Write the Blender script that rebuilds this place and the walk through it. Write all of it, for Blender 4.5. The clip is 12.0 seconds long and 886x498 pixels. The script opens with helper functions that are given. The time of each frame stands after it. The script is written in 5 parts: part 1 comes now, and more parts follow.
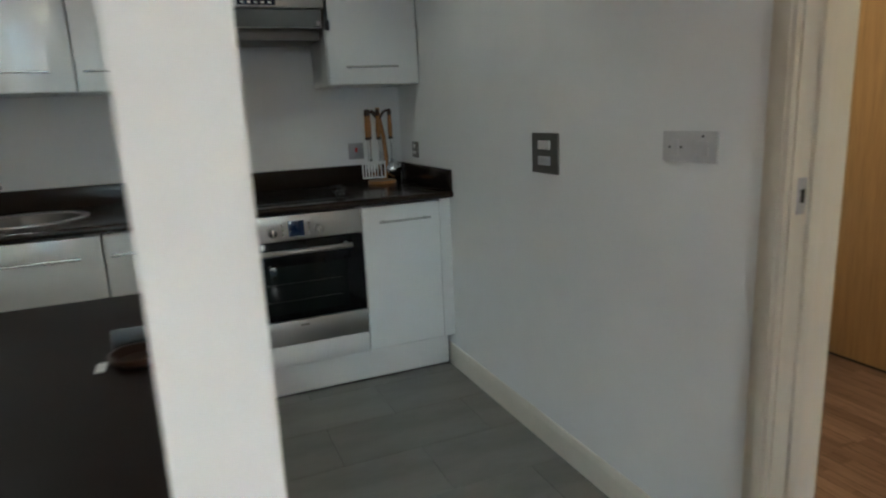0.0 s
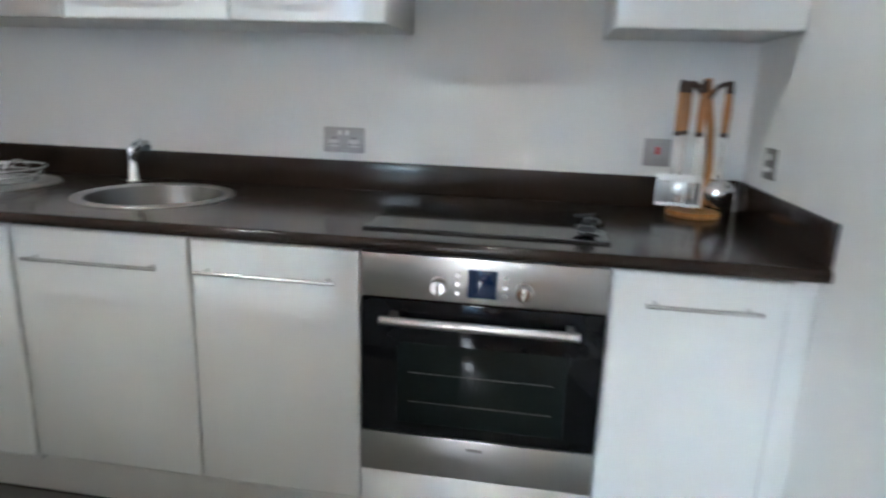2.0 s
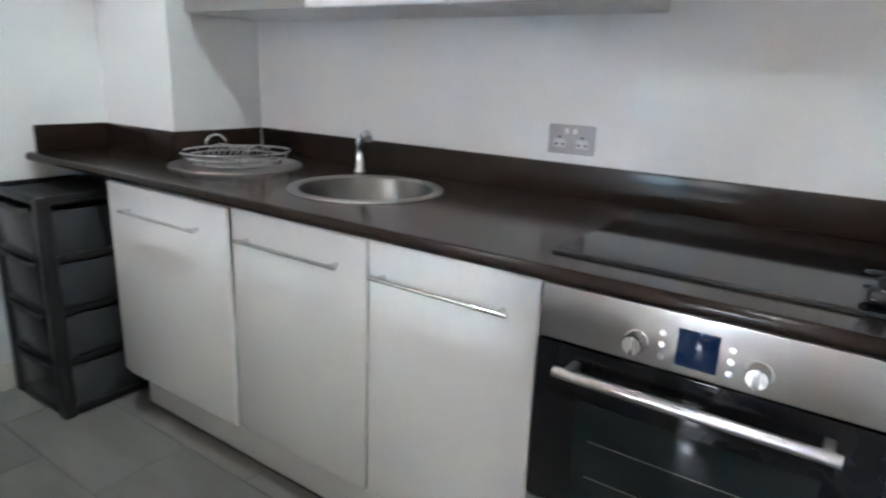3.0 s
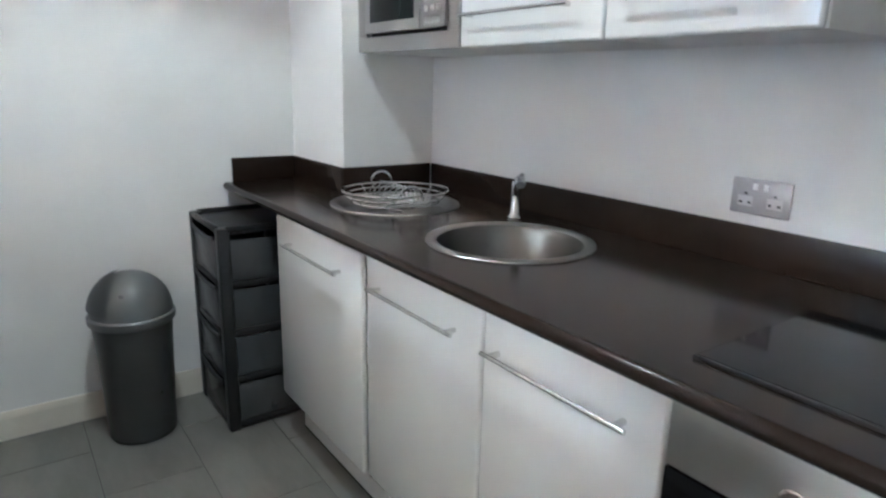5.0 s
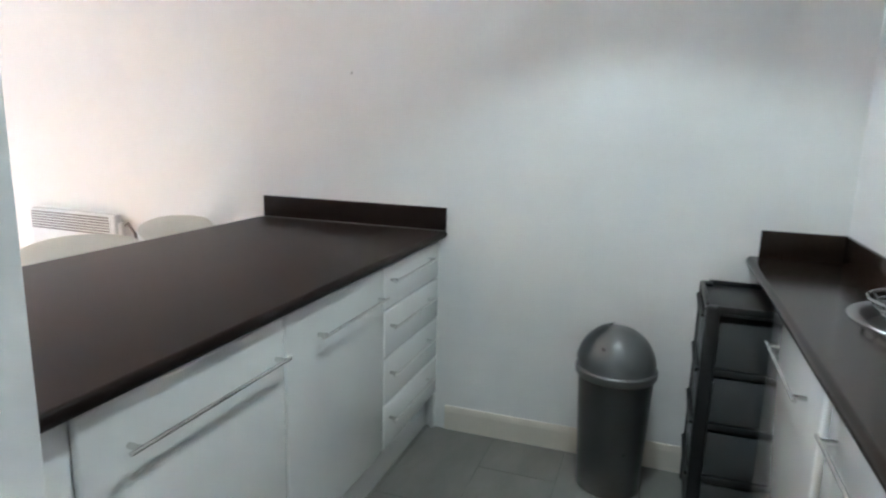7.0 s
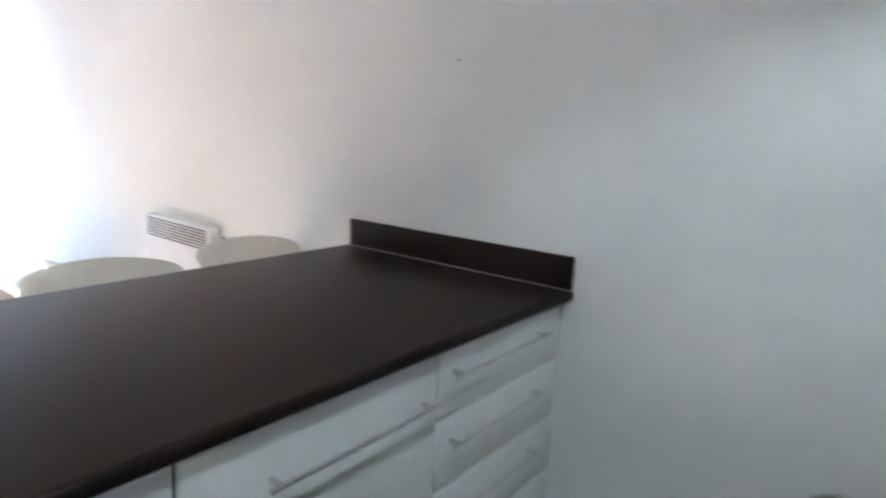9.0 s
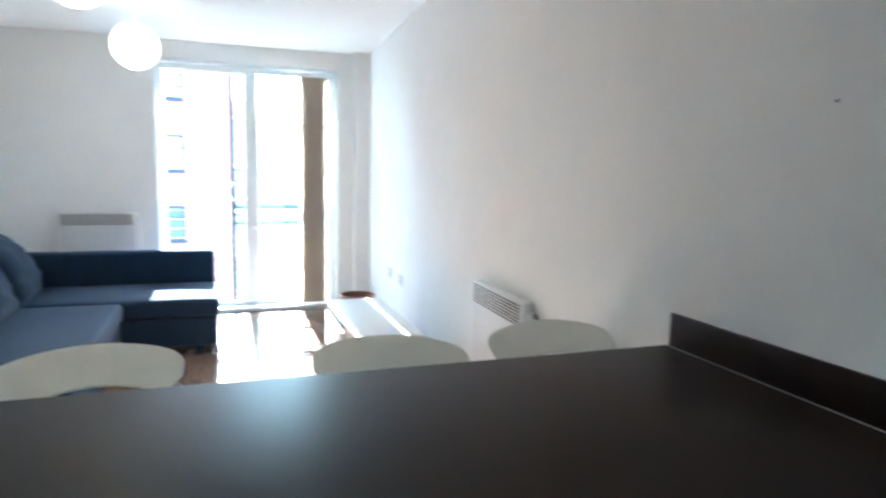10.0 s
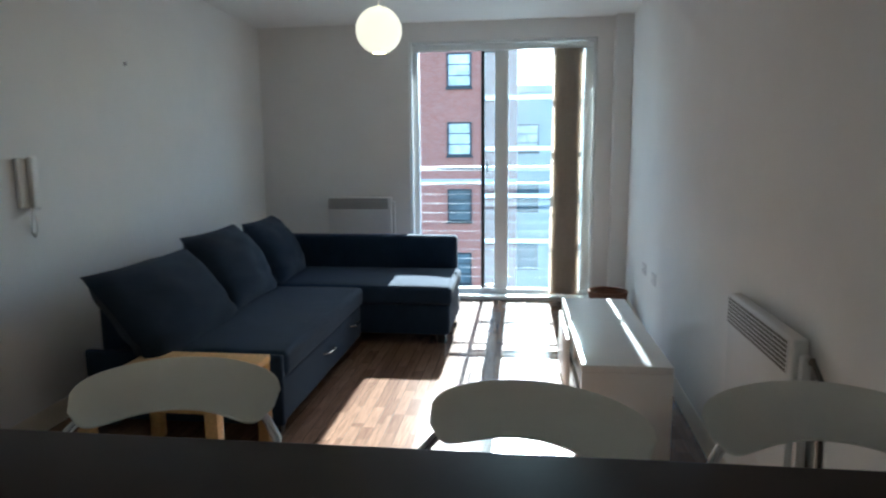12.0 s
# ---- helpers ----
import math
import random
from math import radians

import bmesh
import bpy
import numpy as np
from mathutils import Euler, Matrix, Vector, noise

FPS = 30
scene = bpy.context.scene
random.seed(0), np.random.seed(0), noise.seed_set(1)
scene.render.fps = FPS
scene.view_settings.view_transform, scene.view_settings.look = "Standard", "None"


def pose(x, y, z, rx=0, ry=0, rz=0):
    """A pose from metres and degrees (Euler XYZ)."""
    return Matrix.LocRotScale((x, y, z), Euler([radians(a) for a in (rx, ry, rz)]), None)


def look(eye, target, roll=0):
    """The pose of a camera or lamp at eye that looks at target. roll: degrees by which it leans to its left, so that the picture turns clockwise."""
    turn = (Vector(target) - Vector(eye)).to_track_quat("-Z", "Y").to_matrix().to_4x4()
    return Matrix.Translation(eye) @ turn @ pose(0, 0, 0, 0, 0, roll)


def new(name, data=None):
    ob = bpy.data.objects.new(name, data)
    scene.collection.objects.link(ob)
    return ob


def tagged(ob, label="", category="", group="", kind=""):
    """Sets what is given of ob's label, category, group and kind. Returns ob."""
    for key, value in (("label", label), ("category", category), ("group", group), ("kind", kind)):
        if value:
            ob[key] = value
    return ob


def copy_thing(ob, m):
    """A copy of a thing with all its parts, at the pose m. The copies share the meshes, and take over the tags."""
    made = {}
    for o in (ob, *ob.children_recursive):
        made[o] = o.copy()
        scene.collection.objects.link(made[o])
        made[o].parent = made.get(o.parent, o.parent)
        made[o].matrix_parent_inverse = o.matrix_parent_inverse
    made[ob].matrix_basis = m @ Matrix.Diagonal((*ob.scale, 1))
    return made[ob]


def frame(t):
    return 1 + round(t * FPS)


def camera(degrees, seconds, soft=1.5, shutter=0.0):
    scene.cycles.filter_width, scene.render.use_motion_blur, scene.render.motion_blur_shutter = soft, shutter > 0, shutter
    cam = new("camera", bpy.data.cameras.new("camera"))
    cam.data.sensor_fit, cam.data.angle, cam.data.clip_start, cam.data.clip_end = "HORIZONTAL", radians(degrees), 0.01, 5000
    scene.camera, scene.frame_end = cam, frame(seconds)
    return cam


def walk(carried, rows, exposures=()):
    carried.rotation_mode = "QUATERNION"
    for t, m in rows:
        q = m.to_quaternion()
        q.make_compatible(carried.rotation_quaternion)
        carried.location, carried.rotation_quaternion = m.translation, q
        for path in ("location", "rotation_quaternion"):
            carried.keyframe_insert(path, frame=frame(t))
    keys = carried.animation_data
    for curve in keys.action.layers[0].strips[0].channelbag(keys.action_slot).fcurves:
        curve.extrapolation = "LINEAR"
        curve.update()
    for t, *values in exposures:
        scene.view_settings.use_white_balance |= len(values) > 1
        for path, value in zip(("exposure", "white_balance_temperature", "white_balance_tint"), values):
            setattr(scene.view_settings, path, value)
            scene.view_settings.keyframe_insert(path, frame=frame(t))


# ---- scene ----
cam = camera(70.5, 12.0, soft=2.2, shutter=0.45)
PATH = [
    (0, (0.151, 0.228, 1.304), (0.901, 2.031, 0.873), -2.6),
    (0.2, (0.237, 0.384, 1.297), (0.974, 2.191, 0.861), -2.7),
    (0.5, (0.352, 0.613, 1.279), (0.998, 2.458, 0.856), -2.3),
    (0.9, (0.487, 0.893, 1.289), (1.038, 2.769, 0.867), -1.1),
    (1, (0.518, 0.95, 1.278), (1.042, 2.831, 0.848), -1.1),
    (1.5, (0.625, 1.271, 1.284), (0.904, 3.192, 0.802), -1.4),
    (2, (0.728, 1.56, 1.267), (0.432, 3.478, 0.784), 2.0),
    (2.5, (0.785, 1.771, 1.275), (0.032, 3.549, 0.754), 2.2),
    (3, (0.803, 1.917, 1.267), (-0.287, 3.507, 0.733), 2.3),
    (3.5, (0.851, 1.996, 1.271), (-0.522, 3.333, 0.701), 2.0),
    (5.5, (0.742, 2.319, 1.355), (-0.987, 3.236, 0.941), 0.9),
    (6, (0.664, 2.478, 1.366), (-1.272, 2.806, 0.986), 0.0),
    (6.5, (0.688, 2.609, 1.393), (-1.238, 2.274, 0.968), 2.6),
    (6.7, (0.705, 2.645, 1.374), (-1.189, 2.122, 0.997), 2.2),
    (8.5, (0.086, 2.589, 1.406), (-1.649, 1.703, 0.95), -0.1),
    (9, (-0.212, 2.56, 1.378), (-1.765, 1.359, 0.995), 2.5),
    (9.5, (-0.439, 2.462, 1.399), (-1.542, 0.819, 1.107), 1.9),
    (9.8, (-0.548, 2.388, 1.405), (-1.379, 0.585, 1.167), 2.4),
    (10, (-0.614, 2.341, 1.416), (-1.263, 0.464, 1.177), 1.1),
    (10.5, (-0.78, 2.221, 1.444), (-0.996, 0.242, 1.26), 2.7),
    (10.7, (-0.828, 2.179, 1.45), (-0.914, 0.192, 1.238), 0.9),
    (11, (-0.868, 2.084, 1.447), (-0.881, 0.096, 1.223), 0.5),
    (11.5, (-0.957, 1.877, 1.418), (-0.876, -0.105, 1.1585), 0.0),
    (12, (-1.023, 1.804, 1.404), (-0.783, -0.159, 1.104), -0.5),
]
EXPOSURES = [(0.0, 3.8, 5800, 0), (0.5, 4.25, 5700, 0), (1.0, 4.58, 5650, 2), (1.5, 4.88, 5550, 3), (2.0, 5.27, 5550, 6), (2.5, 5.53, 5550, 7), (3.5, 5.52, 5500, 8), (5.5, 5.45, 5500, 8), (6.5, 5.4, 5450, 5),
             (8.5, 5.0, 5350, 3.5), (9.0, 4.97, 5300, 4), (9.5, 4.85, 5150, -1), (10.0, 4.42, 5150, -2), (10.5, 3.85, 5200, -2), (11.0, 3.3, 5250, -2), (11.5, 2.82, 5350, -2), (12.0, 2.57, 5400, -2)]
walk(cam, [(t, look(eye, target, roll)) for t, eye, target, roll in PATH], EXPOSURES)

# ---------------------------------------------------------------- light
world = bpy.data.worlds.new("world")
scene.world = world
world.use_nodes = True
wn = world.node_tree.nodes
sky = wn.new("ShaderNodeTexSky")
sky.sky_type = "NISHITA"
sky.sun_disc = False
sky.sun_elevation = radians(29.5)
sky.sun_rotation = radians(180)
world.node_tree.links.new(sky.outputs[0], wn["Background"].inputs[0])
wn["Background"].inputs[1].default_value = 0.15

sun_data = bpy.data.lights.new("sun", "SUN")
sun_data.energy = 5.0
sun_data.angle = radians(0.5)
sun_data.color = (1.0, 0.965, 0.9)
sun = new("sun", sun_data)
sun.matrix_world = look((-0.6, -24, 13.78), (-0.6, 0, 0.2))


def spot_lamp(x, y, z, watts, cone, blend, size, colour):
    d = bpy.data.lights.new("downlight_bulb", "SPOT")
    d.energy, d.spot_size, d.spot_blend, d.shadow_soft_size, d.color = watts, radians(cone), blend, size, colour
    ob = new("downlight_bulb", d)
    ob.location = (x, y, z)
    return ob


DOWNLIGHTS = [(0.55, 2.62, 0.4), (-0.76, 2.54, 1.0)]
for dx, dy, watts in DOWNLIGHTS:
    spot_lamp(dx, dy, 2.55, watts, 106, 0.3, 0.04, (0.98, 1.0, 0.9))
# unseen warm light added to brighten the hall; it has no fixture
hall = bpy.data.lights.new("hall_fill_light", "POINT")
hall.energy, hall.color, hall.shadow_soft_size = 1.7, (1.0, 0.78, 0.5), 0.08
new("hall_fill_light", hall).location = (2.3, 1.3, 2.28)
GLOBES = [(-0.015, -2.774, 2.281, 0.163), (-0.03, -0.77, 2.25, 0.165)]
for gx, gy, gz, gr in GLOBES:
    gb = bpy.data.lights.new("globe_bulb", "POINT")
    gb.energy, gb.color, gb.shadow_soft_size = 1.3, (1.0, 0.8, 0.52), 0.03
    new("globe_bulb", gb).location = (gx, gy, gz + 0.05)


# ---------------------------------------------------------------- materials
def base_mat(name):
    m = bpy.data.materials.new(name)
    m.use_nodes = True
    nt = m.node_tree
    return m, nt, nt.nodes["Principled BSDF"]


def mat(name, colour, rough=0.5, metal=0.0, grain=6.0, vary=0.08, bump=0.0, bump_scale=200.0, stretch=(1, 1, 1),
        coat=0.0, transmission=0.0, ior=1.45, random_tint=0.0, rough_vary=0.0, sheen=0.0):
    """A procedural surface: colour varied at two scales, roughness varied, and a fine relief."""
    m, nt, p = base_mat(name)
    n, l = nt.nodes, nt.links
    tc = n.new("ShaderNodeTexCoord")
    mp = n.new("ShaderNodeMapping")
    mp.inputs["Scale"].default_value = stretch
    l.new(tc.outputs["Object"], mp.inputs[0])
    big = n.new("ShaderNodeTexNoise")
    big.inputs["Scale"].default_value = grain
    big.inputs["Detail"].default_value = 6
    big.inputs["Roughness"].default_value = 0.65
    l.new(mp.outputs[0], big.inputs["Vector"])
    rng = n.new("ShaderNodeMapRange")
    rng.inputs["From Min"].default_value = 0.3
    rng.inputs["From Max"].default_value = 0.7
    rng.inputs["To Min"].default_value = 1 - vary
    rng.inputs["To Max"].default_value = 1 + vary
    l.new(big.outputs["Fac"], rng.inputs[0])
    value = rng.outputs[0]
    if random_tint:
        info = n.new("ShaderNodeObjectInfo")
        r2 = n.new("ShaderNodeMapRange")
        r2.inputs["To Min"].default_value = 1 - random_tint
        r2.inputs["To Max"].default_value = 1 + random_tint
        l.new(info.outputs["Random"], r2.inputs[0])
        mul = n.new("ShaderNodeMath")
        mul.operation = "MULTIPLY"
        l.new(value, mul.inputs[0])
        l.new(r2.outputs[0], mul.inputs[1])
        value = mul.outputs[0]
    mix = n.new("ShaderNodeVectorMath")
    mix.operation = "SCALE"
    mix.inputs[0].default_value = colour
    l.new(value, mix.inputs["Scale"])
    l.new(mix.outputs[0], p.inputs["Base Color"])
    p.inputs["Roughness"].default_value = rough
    if rough_vary:
        r3 = n.new("ShaderNodeMapRange")
        r3.inputs["From Min"].default_value = 0.3
        r3.inputs["From Max"].default_value = 0.7
        r3.inputs["To Min"].default_value = max(0.02, rough - rough_vary)
        r3.inputs["To Max"].default_value = rough + rough_vary
        l.new(big.outputs["Fac"], r3.inputs[0])
        l.new(r3.outputs[0], p.inputs["Roughness"])
    p.inputs["Metallic"].default_value = metal
    p.inputs["Coat Weight"].default_value = coat
    p.inputs["Coat Roughness"].default_value = 0.06
    p.inputs["Transmission Weight"].default_value = transmission
    p.inputs["IOR"].default_value = ior
    p.inputs["Sheen Weight"].default_value = sheen
    if bump:
        fine = n.new("ShaderNodeTexNoise")
        fine.inputs["Scale"].default_value = bump_scale
        fine.inputs["Detail"].default_value = 3
        l.new(mp.outputs[0], fine.inputs["Vector"])
        b = n.new("ShaderNodeBump")
        b.inputs["Strength"].default_value = bump
        b.inputs["Distance"].default_value = 0.002
        l.new(fine.outputs["Fac"], b.inputs["Height"])
        l.new(b.outputs[0], p.inputs["Normal"])
    return m


def glow_mat(name, colour, strength):
    m, nt, p = base_mat(name)
    p.inputs["Base Color"].default_value = (*colour, 1)
    p.inputs["Roughness"].default_value = 0.8
    p.inputs["Emission Color"].default_value = (*colour, 1)
    p.inputs["Emission Strength"].default_value = strength
    return m


def paper_mat():
    """Ribbed rice paper, lit by the bulb inside."""
    m, nt, p = base_mat("lit_paper")
    n, l = nt.nodes, nt.links
    tc = n.new("ShaderNodeTexCoord")
    wv = n.new("ShaderNodeTexWave")
    wv.bands_direction = "Z"
    wv.inputs["Scale"].default_value = 22
    wv.inputs["Distortion"].default_value = 0.3
    l.new(tc.outputs["Object"], wv.inputs["Vector"])
    r = n.new("ShaderNodeMapRange")
    r.inputs["To Min"].default_value = 0.88
    r.inputs["To Max"].default_value = 1.0
    l.new(wv.outputs["Fac"], r.inputs[0])
    v = n.new("ShaderNodeVectorMath")
    v.operation = "SCALE"
    v.inputs[0].default_value = (1.0, 0.86, 0.62)
    l.new(r.outputs[0], v.inputs["Scale"])
    l.new(v.outputs[0], p.inputs["Emission Color"])
    p.inputs["Base Color"].default_value = (0.85, 0.8, 0.7, 1)
    p.inputs["Emission Strength"].default_value = 0.19
    p.inputs["Roughness"].default_value = 0.9
    return m


def plank_mat(name, c1, c2, rough, low=0.3, high=1.3):
    """Three-strip laminate: short staves within each board, each board its own tone."""
    m, nt, p = base_mat(name)
    n, l = nt.nodes, nt.links
    tc = n.new("ShaderNodeTexCoord")
    info = n.new("ShaderNodeObjectInfo")
    off = n.new("ShaderNodeVectorMath")
    off.operation = "MULTIPLY_ADD"
    comb = n.new("ShaderNodeCombineXYZ")
    l.new(info.outputs["Random"], comb.inputs[0])
    l.new(comb.outputs[0], off.inputs[0])
    off.inputs[1].default_value = (37.0, 0, 0)
    sep = n.new("ShaderNodeSeparateXYZ")
    l.new(tc.outputs["Object"], sep.inputs[0])
    swap = n.new("ShaderNodeCombineXYZ")
    l.new(sep.outputs["Y"], swap.inputs[0])
    l.new(sep.outputs["X"], swap.inputs[1])
    l.new(swap.outputs[0], off.inputs[2])
    br = n.new("ShaderNodeTexBrick")
    br.offset = 0.37
    br.inputs["Scale"].default_value = 1.0
    br.inputs["Brick Width"].default_value = 0.34
    br.inputs["Row Height"].default_value = 0.064
    br.inputs["Mortar Size"].default_value = 0.0008
    br.inputs["Color1"].default_value = (*c1, 1)
    br.inputs["Color2"].default_value = (*c2, 1)
    br.inputs["Mortar"].default_value = (c1[0] * 0.4, c1[1] * 0.4, c1[2] * 0.4, 1)
    l.new(off.outputs[0], br.inputs["Vector"])
    st = n.new("ShaderNodeMapping")
    st.inputs["Scale"].default_value = (4, 60, 4)
    l.new(off.outputs[0], st.inputs[0])
    gr = n.new("ShaderNodeTexNoise")
    gr.inputs["Scale"].default_value = 1.6
    gr.inputs["Detail"].default_value = 8
    l.new(st.outputs[0], gr.inputs["Vector"])
    r = n.new("ShaderNodeMapRange")
    r.inputs["From Min"].default_value = 0.3
    r.inputs["From Max"].default_value = 0.7
    r.inputs["To Min"].default_value = low
    r.inputs["To Max"].default_value = high
    l.new(gr.outputs["Fac"], r.inputs[0])
    v = n.new("ShaderNodeVectorMath")
    v.operation = "SCALE"
    l.new(br.outputs["Color"], v.inputs[0])
    l.new(r.outputs[0], v.inputs["Scale"])
    l.new(v.outputs[0], p.inputs["Base Color"])
    p.inputs["Roughness"].default_value = rough
    b = n.new("ShaderNodeBump")
    b.inputs["Strength"].default_value = 0.15
    b.inputs["Distance"].default_value = 0.001
    l.new(gr.outputs["Fac"], b.inputs["Height"])
    l.new(b.outputs[0], p.inputs["Normal"])
    return m


def brick_mat():
    """Red brickwork of a far facade."""
    m, nt, p = base_mat("far_brickwork")
    n, l = nt.nodes, nt.links
    tc = n.new("ShaderNodeTexCoord")
    sep = n.new("ShaderNodeSeparateXYZ")
    l.new(tc.outputs["Object"], sep.inputs[0])
    c = n.new("ShaderNodeCombineXYZ")
    l.new(sep.outputs["X"], c.inputs[0])
    l.new(sep.outputs["Z"], c.inputs[1])
    br = n.new("ShaderNodeTexBrick")
    br.inputs["Scale"].default_value = 1.0
    br.inputs["Brick Width"].default_value = 0.225
    br.inputs["Row Height"].default_value = 0.075
    br.inputs["Mortar Size"].default_value = 0.01
    br.inputs["Color1"].default_value = (0.36, 0.12, 0.09, 1)
    br.inputs["Color2"].default_value = (0.43, 0.17, 0.13, 1)
    br.inputs["Mortar"].default_value = (0.4, 0.28, 0.24, 1)
    l.new(c.outputs[0], br.inputs["Vector"])
    nz = n.new("ShaderNodeTexNoise")
    nz.inputs["Scale"].default_value = 0.3
    nz.inputs["Detail"].default_value = 5
    l.new(tc.outputs["Object"], nz.inputs["Vector"])
    r = n.new("ShaderNodeMapRange")
    r.inputs["To Min"].default_value = 0.8
    r.inputs["To Max"].default_value = 1.2
    l.new(nz.outputs["Fac"], r.inputs[0])
    v = n.new("ShaderNodeVectorMath")
    v.operation = "SCALE"
    l.new(br.outputs["Color"], v.inputs[0])
    l.new(r.outputs[0], v.inputs["Scale"])
    l.new(v.outputs[0], p.inputs["Base Color"])
    p.inputs["Roughness"].default_value = 0.9
    return m


def glass_mat(name, tint=(1, 1, 1), haze=0.0):
    """Clear glazing: a thin sheet that lets light straight through and mirrors a little."""
    m, nt, p = base_mat(name)
    n, l = nt.nodes, nt.links
    n.remove(p)
    out = n["Material Output"]
    tr = n.new("ShaderNodeBsdfTransparent")
    tr.inputs[0].default_value = (*tint, 1)
    gl = n.new("ShaderNodeBsdfGlossy")
    gl.inputs["Roughness"].default_value = 0.02
    fr = n.new("ShaderNodeFresnel")
    fr.inputs["IOR"].default_value = 1.45
    mx = n.new("ShaderNodeMixShader")
    l.new(fr.outputs[0], mx.inputs[0])
    l.new(tr.outputs[0], mx.inputs[1])
    l.new(gl.outputs[0], mx.inputs[2])
    last = mx
    if haze:
        df = n.new("ShaderNodeBsdfTranslucent")
        df.inputs[0].default_value = (0.75, 0.86, 0.95, 1)
        m2 = n.new("ShaderNodeMixShader")
        m2.inputs[0].default_value = haze
        l.new(mx.outputs[0], m2.inputs[1])
        l.new(df.outputs[0], m2.inputs[2])
        last = m2
    l.new(last.outputs[0], out.inputs[0])
    return m


def cloth_mat(name, colour, through_share):
    """Thin woven cloth that lets some daylight through."""
    m, nt, p = base_mat(name)
    n, l = nt.nodes, nt.links
    tc = n.new("ShaderNodeTexCoord")
    nz = n.new("ShaderNodeTexNoise")
    nz.inputs["Scale"].default_value = 30
    nz.inputs["Detail"].default_value = 5
    l.new(tc.outputs["Object"], nz.inputs["Vector"])
    r = n.new("ShaderNodeMapRange")
    r.inputs["To Min"].default_value = 0.9
    r.inputs["To Max"].default_value = 1.1
    l.new(nz.outputs["Fac"], r.inputs[0])
    v = n.new("ShaderNodeVectorMath")
    v.operation = "SCALE"
    v.inputs[0].default_value = colour
    l.new(r.outputs[0], v.inputs["Scale"])
    l.new(v.outputs[0], p.inputs["Base Color"])
    p.inputs["Roughness"].default_value = 0.9
    tl = n.new("ShaderNodeBsdfTranslucent")
    l.new(v.outputs[0], tl.inputs[0])
    mx = n.new("ShaderNodeMixShader")
    mx.inputs[0].default_value = through_share
    l.new(p.outputs[0], mx.inputs[1])
    l.new(tl.outputs[0], mx.inputs[2])
    l.new(mx.outputs[0], n["Material Output"].inputs[0])
    return m


WALL = mat("white_wall_paint", (0.83, 0.83, 0.82), 0.75, grain=2.5, vary=0.025, bump=0.12, bump_scale=350)
CEIL = mat("white_ceiling_paint", (0.86, 0.86, 0.85), 0.85, grain=2, vary=0.02, bump=0.1, bump_scale=300)
CREAM = mat("cream_gloss_paint", (0.76, 0.71, 0.62), 0.3, grain=8, vary=0.04, bump=0.05, bump_scale=90)
GLOSS = mat("white_gloss_door", (0.8, 0.81, 0.8), 0.09, grain=3, vary=0.015, coat=1.0, bump=0.006, bump_scale=25)
LINING = mat("beige_gloss_paint", (0.6, 0.54, 0.44), 0.35, grain=7, vary=0.05, stretch=(3, 3, 0.5), bump=0.05, bump_scale=90)
CARCASS = mat("white_melamine", (0.74, 0.74, 0.73), 0.4, grain=4, vary=0.02)
WORKTOP = mat("dark_brown_laminate", (0.0165, 0.0105, 0.009), 0.4, ior=1.19, grain=14, vary=0.06, bump=0.004, bump_scale=400)
# same laminate as WORKTOP, glossier and browned to carry warm reflections
KITCHENTOP = mat("sheen_brown_laminate", (0.024, 0.0155, 0.012), 0.17, ior=1.32, grain=14, vary=0.06, bump=0.003, bump_scale=400)
# white plates greyed to carry their shade; also the grey switch rockers
SHADEGREY = mat("shade_grey_plastic", (0.6, 0.59, 0.59), 0.4, grain=30, vary=0.05)
STEEL = mat("brushed_steel", (0.44, 0.43, 0.42), 0.3, 1.0, grain=14, vary=0.035, stretch=(1, 30, 60), rough_vary=0.025)
BOWL = mat("shaded_sink_steel", (0.2, 0.197, 0.193), 0.33, 1.0, grain=60, vary=0.03, rough_vary=0.02)
CHROME = mat("chrome", (0.64, 0.64, 0.64), 0.1, 1.0, grain=30, vary=0.03, rough_vary=0.03)
BAR = mat("satin_nickel", (0.7, 0.7, 0.69), 0.25, 1.0, grain=30, vary=0.05)
BLADE = mat("pale_satin_steel", (0.8, 0.79, 0.77), 0.42, 1.0, grain=30, vary=0.05)
BLACKGLASS = mat("black_glass", (0.005, 0.005, 0.006), 0.07, grain=5, vary=0.1, ior=1.28)
OVENGLASS = mat("oven_window_glass", (0.008, 0.011, 0.011), 0.08, grain=3, vary=0.3, ior=1.28)
BLACK = mat("black_plastic", (0.012, 0.012, 0.013), 0.4, grain=40, vary=0.15, bump=0.1, bump_scale=300)
DARK = mat("dark_recess", (0.02, 0.02, 0.02), 0.7, grain=10, vary=0.1)
GREYPLATE = mat("brushed_grey_plate", (0.2, 0.19, 0.18), 0.35, 0.8, grain=60, vary=0.1, stretch=(1, 1, 20))
STEELPLATE = mat("steel_plate", (0.42, 0.4, 0.41), 0.5, 0.6, grain=60, vary=0.08)
WHITEPL = mat("white_plastic", (0.82, 0.82, 0.8), 0.35, grain=20, vary=0.03)
RED = mat("red_switch", (0.5, 0.03, 0.03), 0.4, grain=20, vary=0.05)
BINGREY = mat("grey_metallic_plastic", (0.075, 0.077, 0.077), 0.3, 0.5, grain=12, vary=0.05, rough_vary=0.03)
LIDGREY = mat("silver_grey_plastic", (0.15, 0.156, 0.156), 0.3, 0.3, grain=12, vary=0.04, rough_vary=0.03)
CLEARPL = mat("smoky_clear_plastic", (0.125, 0.133, 0.142), 0.25, grain=9, vary=0.2, transmission=0.5, bump=0.2, bump_scale=25)
